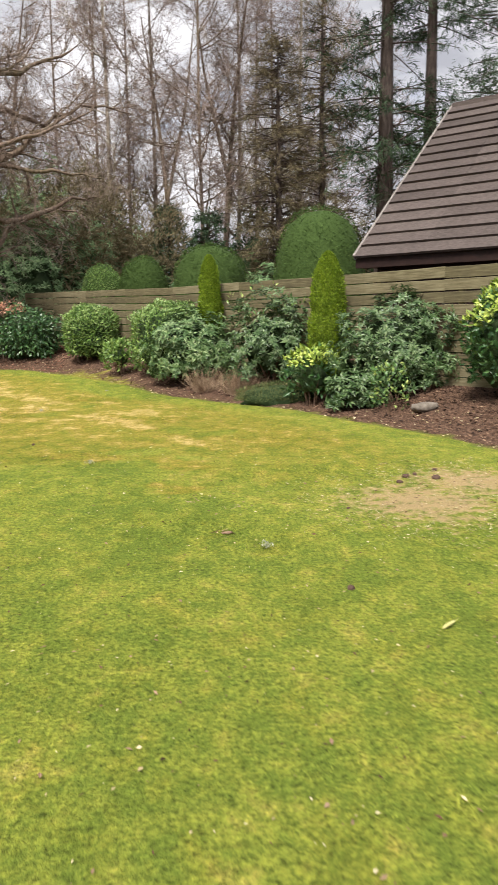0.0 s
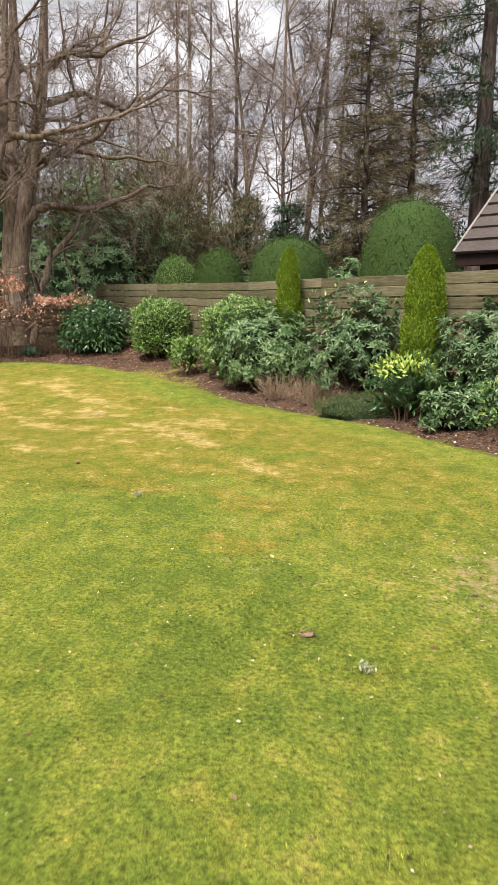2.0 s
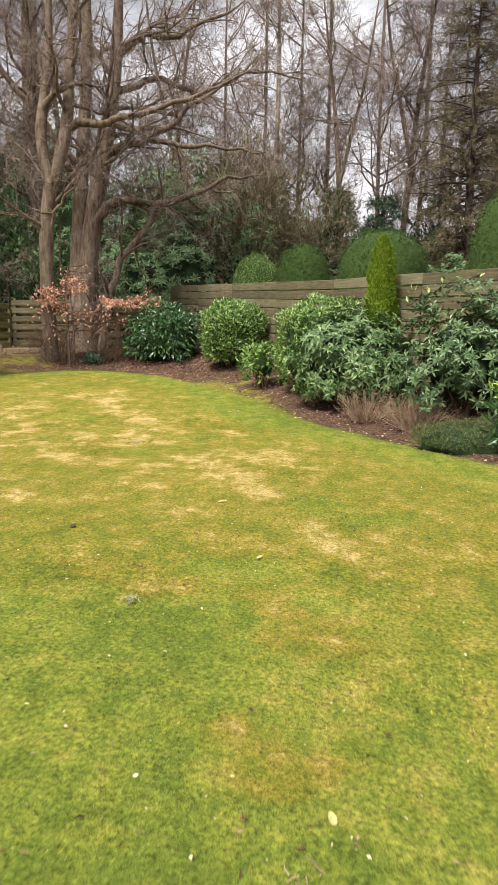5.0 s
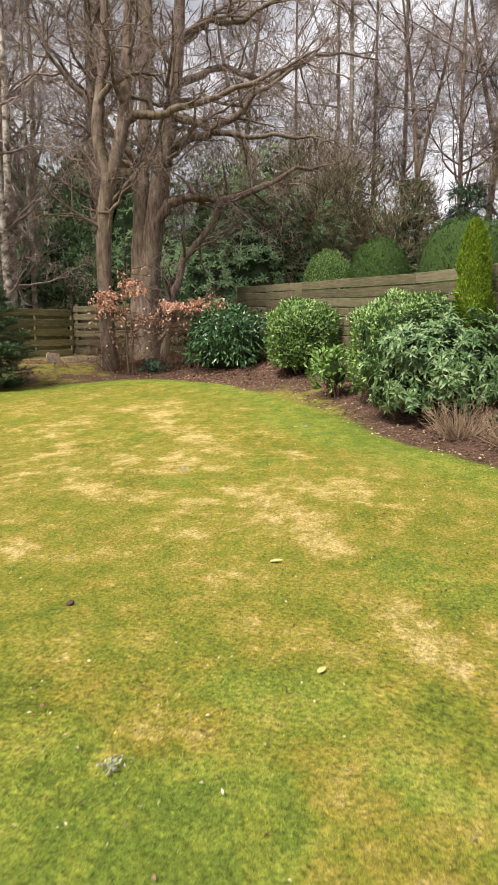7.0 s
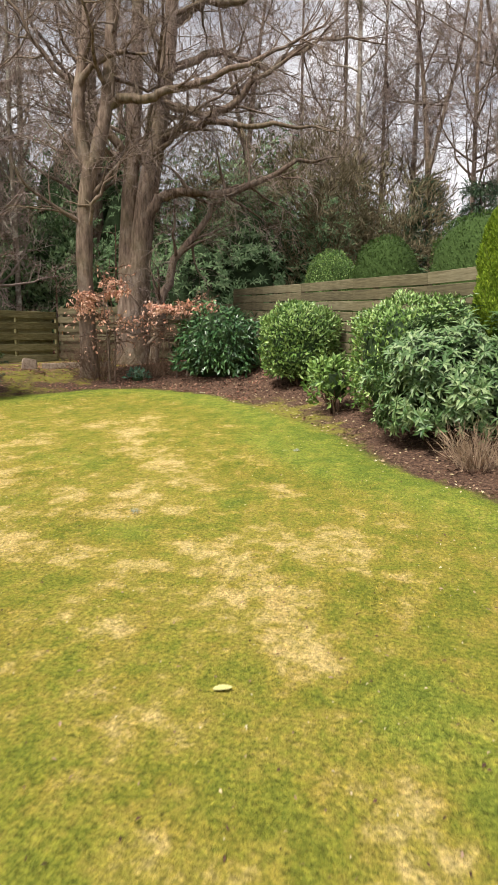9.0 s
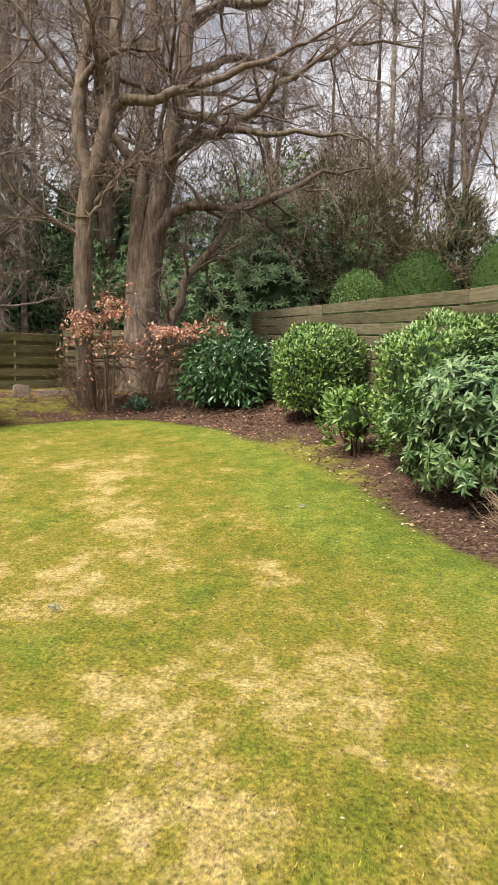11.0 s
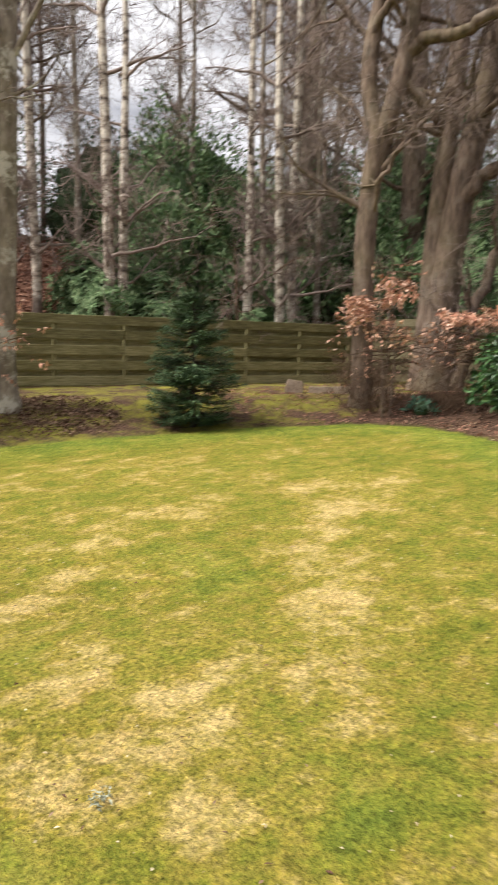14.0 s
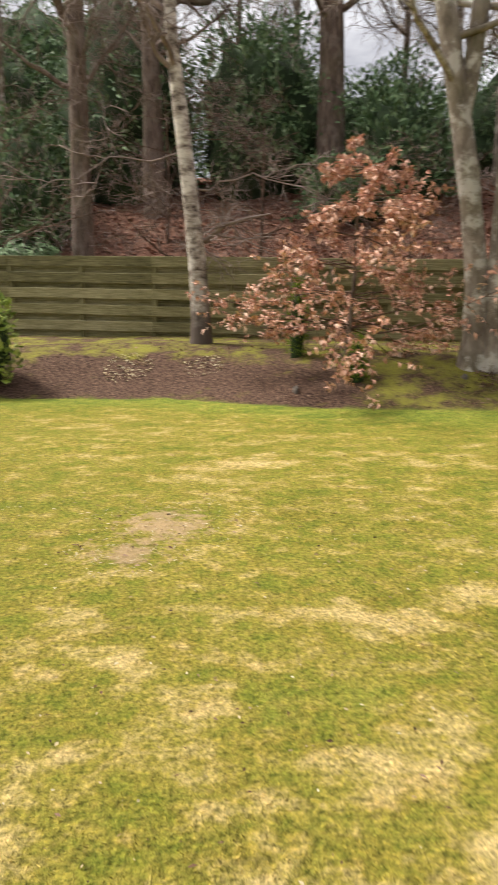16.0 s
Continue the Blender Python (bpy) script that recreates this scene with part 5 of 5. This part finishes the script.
def thicket(name, label, x, y, rx, ry, top, count, length, width, material, seed, group, kind="leaf", lumpy=0.5, low=-0.4, core=0.72, category="shrub", foot=0.0):
    return shrub(name, label, x, y, rx, ry, top, foot, count, length, width, material, seed, kind, lumpy, low, category=category, group=group, core=core)


W = "wild rhododendrons in the wood"
for k, (x, y, rx, ry, top, n, kind) in enumerate(((-10.3, 30.3, 2.3, 1.8, 4.9, 900, "rosette"), (-8.2, 31.6, 2.4, 2.0, 6.4, 1000, "rosette"), (-6.2, 32.4, 2.2, 2.0, 5.4, 900, "rosette"), (-9.6, 34.5, 3.6, 2.4, 8.6, 1300, "rosette"), (-13.2, 32.0, 2.6, 2.0, 7.4, 1000, "rosette"),
                                                  (-6.6, 36.5, 3.2, 2.2, 7.6, 1200, "rosette"), (-3.4, 34.0, 2.4, 2.0, 4.4, 700, "rosette"), (-0.4, 33.0, 2.2, 1.8, 4.2, 600, "rosette"), (2.0, 31.0, 2.0, 1.6, 4.0, 500, "rosette"),
                                                  (-17.5, 23.7, 1.2, 0.9, 3.3, 700, "rosette"), (-18.9, 22.7, 1.5, 1.2, 4.1, 800, "rosette"), (-16.6, 27.2, 1.3, 0.8, 2.6, 420, "rosette"), (-15.2, 25.0, 0.8, 0.6, 2.35, 300, "rosette"), (-19.3, 8.5, 1.2, 1.0, 2.7, 500, "rosette"), (-20.6, 6.2, 1.6, 1.2, 3.9, 500, "rosette"))):
    thicket("wild_rhododendron", "dense green wild rhododendron in the wood", x, y, rx, ry, top, n, 0.22, 0.065, WOODGREEN, 300 + k, W, kind)
E2 = "evergreen thickets on the slope"
for k, (x, y, rx, ry, top, n) in enumerate(((-21.3, 27.0, 2.6, 2.0, 8.4, 3600), (-23.4, 28.6, 3.0, 2.2, 9.8, 3600), (-19.3, 25.4, 1.7, 1.4, 5.9, 2600), (-18.6, 29.4, 2.4, 1.8, 7.2, 2800), (-20.5, 33.6, 3.2, 2.2, 9.2, 3000), (-16.2, 31.8, 2.2, 1.8, 6.2, 2600), (-16.9, 28.6, 1.6, 1.2, 4.9, 2200), (-17.4, 26.2, 1.1, 0.9, 4.0, 1600), (-13.9, 29.4, 1.5, 1.1, 4.6, 2000),
                                            (-28.6, 4.6, 4.2, 2.8, 11.0, 4200), (-31.5, 9.6, 4.4, 3.0, 12.6, 4800), (-30.2, 14.6, 4.2, 2.8, 11.2, 4800), (-31.8, 19.6, 4.0, 2.8, 10.2, 4200), (-35.0, 25.5, 4.6, 3.2, 11.5, 3600), (-27.0, 33.0, 3.8, 2.8, 10.5, 3000),
                                            (-27.5, -1.0, 4.4, 3.0, 11.5, 3000), (-29.5, 29.6, 3.6, 2.6, 10.5, 3000), (-24.8, 7.4, 2.0, 1.6, 6.4, 2000), (-26.8, 18.9, 2.6, 2.0, 8.0, 2600), (-24.4, 16.8, 1.6, 1.3, 5.4, 1800), (-37.0, 5.0, 5.0, 3.5, 14.5, 3000), (-38.0, 15.5, 5.0, 3.5, 14.0, 3000), (-4.5, 38.5, 2.3, 1.6, 6.4, 2200), (-1.8, 39.8, 2.5, 1.7, 6.3, 2200), (1.2, 38.6, 2.3, 1.6, 6.9, 2200), (4.2, 39.2, 2.5, 1.7, 6.8, 2200), (7.4, 38.2, 2.5, 1.7, 6.4, 2200), (-14.8, 33.4, 2.8, 2.0, 9.4, 3400), (-17.6, 36.0, 3.2, 2.4, 10.6, 3000), (-11.2, 38.4, 3.0, 2.2, 9.6, 3000))):
    thicket("evergreen_thicket", "dark evergreen holly thicket on the wooded slope", x, y, rx, ry, top, n, 0.24, 0.10, PINE if k in (16, 22, 23, 24, 25, 26) else WOODGREEN, 340 + k, E2)
for k, (x, y, rx, ry, top, n) in enumerate(((-5.9, 31.9, 2.1, 1.5, 7.9, 9000), (-7.9, 34.8, 2.3, 1.7, 8.6, 8000), (-11.6, 36.4, 2.6, 2.0, 9.0, 3600), (-4.0, 36.5, 1.6, 1.4, 6.0, 2400), (-3.6, 33.2, 1.9, 1.4, 6.6, 6000), (-9.6, 33.2, 2.3, 1.6, 8.2, 7000), (-12.8, 34.2, 2.4, 1.8, 8.8, 6000))):
    thicket("brown_thicket", "brownish-green feathery thicket behind the fence", x, y, rx, ry, top, n, 0.34, 0.036, BRUSH, 370 + k, "brown thickets", lumpy=0.6, low=-0.7, core=0, foot=0.3)


def conifer(name, label, x, y, high, width, bare, sprays, material, bark, seed, radius, spray=0.45, droop=0.1, gaps=0.0, slim=0.075):
    """A tall conifer: straight trunk, whorls of boughs and ragged sprays."""
    global rng
    rng = np.random.default_rng(seed)
    ob = thing(name, (x, y, gz(x, y)), label, "conifer", name + "s")
    piece("trunk", mesh_of("trunk", *tubes([(np.array([[0, 0, -0.4], [0.05, 0, high * 0.3], [0, 0.05, high * 0.7], [0, 0, high]]), np.array([1.15, 0.95, 0.6, 0.1]) * radius)], 10), bark, True), ob)
    paths, P, Wy, Ln = [], [], [], []
    for k in range(sprays):
        t = rng.uniform(bare, 0.99)
        if noise.noise((t * 9, seed, 0.5)) < -gaps and gaps:
            continue
        a = rng.uniform(0, 6.28)
        u = (t - bare) / (1 - bare)
        reach = width / 2 * (1 - u) ** 0.6 * rng.uniform(0.5, 1.1) + 0.4
        o = np.array([math.cos(a), math.sin(a), 0])
        s = np.linspace(0, 1, 5)
        pts = np.array([0, 0, t * high]) + o * (s * reach)[:, None]
        rise = rng.normal(0.15, 0.28)
        pts[:, 2] += (rise * s - droop * s * s * 2) * reach
        paths.append((pts, np.linspace(0.05, 0.012, 5) * (0.4 + reach / width)))
        n = int(14 * reach) + 6
        v = rng.uniform(0.25, 1.03, n)
        q = np.array([0, 0, t * high]) + o * (v * reach)[:, None] + rng.normal(0, 0.14 * reach * 0.5, (n, 3)) * np.array([1, 1, 0.45])
        q[:, 2] += (rise * v - droop * v * v * 2) * reach
        P.append(q)
        Wy.append(o * 0.8 + rng.normal(0, 0.6, (n, 3)) + np.array([0, 0, -droop]))
        Ln.append(rng.uniform(0.6, 1.2, n) * spray)
    piece("crown", mesh_of("crown", *tubes(paths, 4), bark), ob)
    P, Wy, Ln = np.concatenate(P), np.concatenate(Wy), np.concatenate(Ln)
    reps = 4
    P, Wy, Ln = np.repeat(P, reps, 0), np.repeat(Wy, reps, 0) + rng.normal(0, 0.35, (len(P) * reps, 3)), np.repeat(Ln, reps) * rng.uniform(0.6, 1.1, len(P) * reps)
    v, f = leaf_arrays(P, Wy, rng.normal(0, 0.5, (len(P), 3)) + np.array([0, 0, 1.0]), Ln, Ln * slim, 0.2, 0.1)
    piece("foliage", mesh_of("foliage", v, f, material), ob)["kind"] = "stuff"


conifer("scots_pine", "tall dark pine with high ragged boughs", 7.65, 36.2, 24, 8.5, 0.27, 190, PINE, DARKBARK, 401, 0.42, 0.5, gaps=0.1, slim=0.08)
conifer("scots_pine", "tall dark pine with high ragged boughs", 10.2, 37.6, 23, 8.0, 0.27, 190, PINE, DARKBARK, 402, 0.38, 0.5, gaps=0.1, slim=0.08)
conifer("scots_pine", "tall dark pine with high ragged boughs", 13.5, 35.0, 24, 8.0, 0.27, 200, PINE, DARKBARK, 403, 0.38)
conifer("larch", "dense brown leafless larch behind the yew domes", 2.4, 35.5, 14.0, 5.2, 0.16, 260, BRUSH, DARKBARK, 404, 0.20, 0.5, slim=0.04)
conifer("larch", "dense brown leafless larch behind the yew domes", 4.7, 37.2, 16.5, 6.2, 0.14, 240, BRUSH, DARKBARK, 405, 0.20, 0.5, slim=0.04)
conifer("dark_cypress", "dark narrow evergreen behind the fence", -2.9, 36.0, 6.4, 2.6, 0.03, 160, PINE, DARKBARK, 407, 0.12, 0.4)
conifer("dark_cypress", "dark narrow evergreen behind the fence", -1.0, 35.0, 6.0, 2.8, 0.03, 160, PINE, DARKBARK, 408, 0.12, 0.4)


# ---- lawn, mulch and litter ----
def on_ground(n, x0, x1, y0, y1, seed):
    r = np.random.default_rng(seed)
    x, y = r.uniform(x0, x1, n), r.uniform(y0, y1, n)
    return x, y, bed_distance(x, y), r


def grass():
    """Short mown blades over the stretch of lawn that is walked."""
    x, y, d, r = on_ground(2000000, -11.0, 3.6, 2.0, 21.0, 55)
    # thickest along the walked strip, thinning out evenly to the sides
    lane = np.array([(-0.1, 3.0), (-0.6, 6.0), (-1.2, 9.5), (-2.0, 12.0), (-3.6, 13.4), (-5.0, 12.6)])
    far = np.full(x.shape, 1e9)
    for (x1, y1), (x2, y2) in zip(lane, lane[1:]):
        dx, dy = x2 - x1, y2 - y1
        k = np.clip(((x - x1) * dx + (y - y1) * dy) / (dx * dx + dy * dy), 0, 1)
        far = np.minimum(far, np.hypot(x - x1 - k * dx, y - y1 - k * dy))
    ok = (d < 0.07 * np.sin(x * 8 + y * 3) * np.sin(y * 7 - x * 4) + r.normal(-0.02, 0.07, len(x))) & (r.uniform(0, 1, len(x)) < 0.62 * np.exp(-(far / 2.4) ** 2) + 0.04)
    x, y = x[ok], y[ok]
    n = len(x)
    r = np.random.default_rng(5)
    z = height(x, y) - 0.006
    a = r.uniform(0, 6.28, n)
    lean = r.uniform(0.5, 2.4, n)
    clump = soft_noise(x, y, 0.07, 21) * 0.45 + soft_noise(x, y, 0.026, 22) * 0.55
    h = r.uniform(0.008, 0.020, n) * (0.35 + 1.5 * np.clip(clump - 0.2, 0, 1)) * (1.0 - 0.35 * np.clip(wear(x, y), 0, 1))
    w = r.uniform(0.0015, 0.0033, n)
    b = r.uniform(0, 6.28, n)
    base = np.stack([x, y, z], 1)
    side = np.stack([np.cos(a), np.sin(a), np.zeros(n)], 1) * w[:, None]
    tip = base + np.stack([np.cos(b) * lean * h, np.sin(b) * lean * h, h], 1)
    v = np.stack([base - side, base + side, tip], 1).reshape(-1, 3)
    me = mesh_of("lawn_grass", v, np.arange(3 * n).reshape(-1, 3), GRASS)
    straw, bare = wear(x, y), np.zeros(n)
    for (bx, by), q in BARE_SPOTS:
        bare = np.maximum(bare, np.clip(1.15 - np.hypot(x - bx, y - by) / q, 0, 1))
    for name, vals in (("straw", straw), ("bare", bare)):
        me.attributes.new(name, "FLOAT", "POINT").data.foreach_set("value", np.repeat(vals, 3).astype(np.float32))
    tagged(new("lawn_grass", me), "short mossy mown grass, yellowed in patches", "grass", kind="stuff")


grass()


def scatter(name, label, category, material, n, area, keep, size, wide, seed, lift=0.006, tilt=0.35):
    x, y, d, r = on_ground(n, *area, seed)
    ok = keep(x, y, d)
    x, y = x[ok], y[ok]
    m = len(x)
    p = np.stack([x, y, height(x, y) + lift], 1)
    a = r.uniform(0, 6.28, m)
    way = np.stack([np.cos(a), np.sin(a), r.normal(0, tilt * 0.5, m)], 1)
    face = unit(r.normal(0, tilt, (m, 3)) + np.array([0, 0, 1.0]))
    s = r.uniform(*size, m)
    v, f = leaf_arrays(p, way, face, s, s * wide * r.uniform(0.6, 1.3, m), 0.1, 0.15)
    tagged(new(name, mesh_of(name, v, f, material)), label, category, kind="stuff")


def mulch_zone(x, y, d):
    right = (x > -8.5)
    return (d > 0.02) & right & (d < 3.2)


scatter("bark_mulch", "reddish-brown bark chips covering the border", "mulch", CHIP, 44000, (-8.5, 5.5, 7.0, 24.5), mulch_zone, (0.02, 0.07), 0.5, 501)
scatter("dark_mulch", "dark rotted bark pieces in the border", "mulch", DARKCHIP, 26000, (-8.5, 5.5, 7.0, 24.5), lambda x, y, d: mulch_zone(x, y, d) & (d > 0.35 + 0.6 * np.exp(-((x + 3.7) / 2.1) ** 2)), (0.03, 0.09), 0.55, 512, 0.01, 0.6)
scatter("border_leaves", "pale dead leaves strewn over the mulch", "leaves", PALELEAF, 8000, (-8.5, 5.5, 7.0, 24.5), lambda x, y, d: (d > -0.12) & (d < 1.6), (0.03, 0.07), 0.5, 502)
scatter("corner_leaves", "brown fallen leaves under the beech and oak", "leaves", LITTER, 6000, (-12.5, -5.0, 20.0, 27.0), lambda x, y, d: (d > 0.1), (0.04, 0.09), 0.55, 503)
scatter("bank_mulch", "dark bark mulch around the twin-stemmed tree", "mulch", CHIP, 9000, (-13.3, -10.6, 15.9, 19.0), lambda x, y, d: (d > 0.05) & (((x + 11.9) / 1.15) ** 2 + ((y - 17.4) / 1.1) ** 2 < 1.0 - np.abs(np.random.default_rng(3).normal(0, 0.35, x.shape))), (0.03, 0.09), 0.4, 504, 0.03, 0.6)
scatter("bank_litter", "dead leaves and chips on the mossy bank", "leaves", CHIP, 6000, (-17.0, -11.0, 7.0, 19.0), lambda x, y, d: (d > 0.02) & (d < 3.5) & (np.sin(x * 1.9 + y) * np.sin(y * 1.3) > -0.1), (0.02, 0.07), 0.5, 505)
scatter("slope_leaves", "deep red-brown fallen leaves on the wooded slope", "leaves", LITTER, 34000, (-34.0, -13.5, 4.0, 34.0), lambda x, y, d: past_fence(x, y) > 0.5, (0.10, 0.24), 0.6, 506, 0.02, 0.5)
scatter("lawn_leaf_specks", "small pale dead leaves scattered over the lawn", "leaves", PALELEAF, 5200, (-9.0, 3.0, 1.5, 21.0), lambda x, y, d: d < -0.05, (0.008, 0.026), 0.5, 507, 0.018)
scatter("lawn_dark_specks", "small dark twigs and scraps on the lawn", "leaves", CHIP, 7000, (-9.0, 3.0, 1.5, 21.0), lambda x, y, d: d < -0.05, (0.008, 0.034), 0.4, 508, 0.014)


def lump(name, label, category, x, y, sx, sy, sz, material, seed, turn=0.0, rough=0.35, sink=0.25):
    """A rough stone or clod, bedded in the ground."""
    bm = bmesh.new()
    bmesh.ops.create_icosphere(bm, subdivisions=3, radius=1)
    v = np.array([q.co[:] for q in bm.verts])
    f = np.array([[q.index for q in t.verts] for t in bm.faces])
    bm.free()
    v = np.sign(v) * np.abs(v) ** 0.75
    v = v * lumps(v, rough, 1.8, seed)[:, None] * (1 + 0.12 * (lumps(v, 1.0, 6.0, seed + 1) - 1))[:, None] * np.array([sx, sy, sz]) / 2
    ob = new(name, mesh_of(name, v, f, material, True))
    ob.matrix_basis = pose(x, y, gz(x, y) + sz * (0.5 - sink), 0, 0, turn)
    return tagged(ob, label, category)


lump("border_rock", "flat grey-brown rock edging the bed", "rock", 3.0, 11.2, 0.45, 0.26, 0.16, ROCK, 601, 20)
lump("pale_stone", "small pale stone in the bark mulch", "stone", 1.62, 12.55, 0.07, 0.05, 0.12, ROCK, 602)
lump("pale_stone", "white stone at the edge of the bank", "stone", -12.15, 13.9, 0.10, 0.08, 0.12, ROCK, 603)
lump("pale_stone", "white stone beside the twin tree's foot", "stone", -12.0, 16.25, 0.10, 0.08, 0.09, ROCK, 604)
for k, (x, y, s) in enumerate(((1.62, 6.95, 0.07), (1.9, 6.85, 0.085), (1.74, 7.05, 0.05), (1.5, 6.7, 0.06), (2.0, 7.25, 0.05), (0.84, 5.75, 0.035), (0.55, 3.95, 0.05), (-2.68, 9.2, 0.05))):
    tagged(lump("soil_clod", "small dark clod of earth on the lawn", "clod", x, y, s, s * 0.8, s * 0.6, DARKCHIP, 610 + k, k * 40), group="clods on the lawn")


lump("bark_scrap", "dark brown flake of bark on the grass", "bark", -0.17, 5.12, 0.085, 0.04, 0.014, CHIP, 640, 12, 0.8, 0.25)


def log_block():
    """A sawn block of log propped by the fence, and a plank lying beside it."""
    x, y = -11.15, 22.3
    bm = bmesh.new()
    bmesh.ops.create_cube(bm, size=1)
    bmesh.ops.scale(bm, vec=(0.36, 0.2, 0.28), verts=bm.verts)
    bmesh.ops.bevel(bm, geom=bm.edges[:], offset=0.03, segments=2, affect="EDGES")
    for v in bm.verts:
        v.co += Vector((noise.noise(v.co * 6), noise.noise(v.co * 6 + Vector((3, 0, 0))), noise.noise(v.co * 5 + Vector((0, 4, 0))))) * 0.03
    me = bpy.data.meshes.new("log_block")
    bm.to_mesh(me)
    bm.free()
    me.materials.append(CUTWOOD)
    ob = tagged(new("log_block", me), "pale sawn log block standing by the low fence", "log")
    ob.matrix_basis = pose(x, y, gz(x, y) + 0.11, 0, 8, 40)
    plank = tagged(new("loose_plank", board_mesh("loose_plank", 1.7, 0.14, 0.03, CUTWOOD, 77)), "weathered plank lying along the foot of the fence", "plank")
    plank.matrix_basis = pose(x + 0.25, y + 0.15, gz(x + 0.9, y + 0.7) - 0.01, 0, -1, 42)


log_block()


def oval_leaf(s, seed, broad):
    """One broad flat leaf with a stalk, gently cupped and uneven at the rim."""
    r = np.random.default_rng(seed + 90)
    t = np.linspace(0, 2 * np.pi, 14, endpoint=False)
    rim = np.stack([np.cos(t) * (1 + 0.12 * np.cos(t)), np.sin(t) * broad, 0.10 * np.sin(t) ** 2 + 0.05 * np.cos(t)], 1) * (s / 2) * (1 + r.normal(0, 0.04, (14, 1)))
    mid = rim * np.array([0.5, 0.5, 0.4])
    stalk = np.array([(0.5, 0.012, 0.03), (0.5, -0.012, 0.03), (0.78, 0.0, 0.05)]) * s
    v = np.concatenate([[(0, 0, 0.0)], mid, rim, stalk])
    i = np.arange(14)
    j = (i + 1) % 14
    return v, [np.concatenate([np.stack([0 * i, 1 + i, 1 + j], 1), [[29, 30, 31]]]), np.stack([1 + i, 15 + i, 15 + j, 1 + j], 1)]


def lawn_scraps():
    """Single bits lying on the grass."""
    for k, (x, y, s, turn) in enumerate(((-1.73, 10.25, 0.085, 20), (-1.12, 8.82, 0.06, 70), (0.95, 3.4, 0.12, 40), (-3.05, 16.2, 0.07, 0), (-0.4, 6.3, 0.06, 110))):
        v, f = oval_leaf(s, k, 0.18 if k == 2 else 0.5)
        ob = tagged(new("fallen_leaf", mesh_of("fallen_leaf", v, f, YELLOWLEAF)), "single pale fallen leaf on the grass", "leaf", "fallen leaves on the lawn")
        ob.matrix_basis = pose(x, y, gz(x, y) + 0.016, 4, -3, turn)
    global rng
    for k, (x, y, size, mat, label) in enumerate(((-0.2, 5.1, 0.16, CHIP, "dark bark scrap and lichened twig on the grass"), (-1.70, 7.88, 0.2, LICHEN, "tuft of pale grey lichen on the lawn"), (-3.53, 12.93, 0.13, LICHEN, "pale lichened twig lying on the lawn"),
                                                  (0.1, 4.75, 0.10, LICHEN, "scrap of grey lichen on the grass"), (-0.05, 5.8, 0.16, STRAW, "thin fallen twig on the grass"), (-0.45, 6.05, 0.14, STRAW, "thin fallen twig on the grass"), (-2.9, 16.25, 0.13, LICHEN, "pale scraps of lichen on the lawn"), (-5.1, 15.6, 0.12, STRAW, "thin fallen twig on the grass"))):
        rng = np.random.default_rng(700 + k)
        n = 34 if mat is LICHEN else 7
        base = rng.normal(0, size * 0.35, (n, 3)) * np.array([1.5, 0.7, 0]) + np.array([0, 0, 0.02])
        way = rng.normal(0, 1, (n, 3)) * np.array([1, 1, 0.35]) + np.array([0.6, 0, 0.15])
        if mat is LICHEN:
            n = 44
            q = rng.normal(0, size * 0.15, (n, 3)) * np.array([1.2, 0.8, 0.22]) + np.array([0, 0, 0.025])
            v, f = leaf_arrays(q, rng.normal(0, 1, (n, 3)), rng.normal(0, 0.5, (n, 3)) + np.array([0, 0, 1.0]), rng.uniform(0.012, 0.035, n), rng.uniform(0.006, 0.014, n), 0.3, 0.4)
        else:
            v, f = twig_arrays(base * 0.7, way, size * rng.uniform(0.2, 0.6, n), 0.004 if mat is LICHEN else 0.003)
        ob = tagged(new("lichen_tuft" if mat is LICHEN else "fallen_twig", mesh_of("scrap", v, f, mat)), label, "lichen" if mat is LICHEN else "twig", "scraps on the lawn", "stuff")
        ob.matrix_basis = pose(x, y, gz(x, y), 0, 0, k * 50)


lawn_scraps()


def in_spots(x, y, d):
    near = np.full(x.shape, 9.0)
    for (bx, by), q in BARE_SPOTS:
        near = np.minimum(near, np.hypot(x - bx, y - by) / q)
    return near < 1.0 + 0.25 * np.sin(x * 9) * np.sin(y * 11)


scatter("dead_straw", "dead straw and thatch in worn patches of lawn", "straw", PALELEAF, 30000, (-8.0, 3.2, 4.5, 13.5), in_spots, (0.02, 0.06), 0.12, 509, 0.008, 0.35)
scatter("worn_patch_scraps", "brown bark scraps in worn patches of lawn", "mulch", CHIP, 9000, (-8.0, 3.2, 4.5, 13.5), in_spots, (0.015, 0.05), 0.3, 511, 0.008, 0.4)
scatter("pale_grit", "pale chalky grit on the bare soil strip", "grit", PALELEAF, 2200, (-14.6, -12.6, 10.6, 13.2), lambda x, y, d: (np.hypot((x + 13.7) / 0.5, (y - 11.4) / 0.4) < 1) | (np.hypot((x + 13.6) / 0.35, (y - 12.6) / 0.35) < 1), (0.02, 0.06), 0.7, 510)
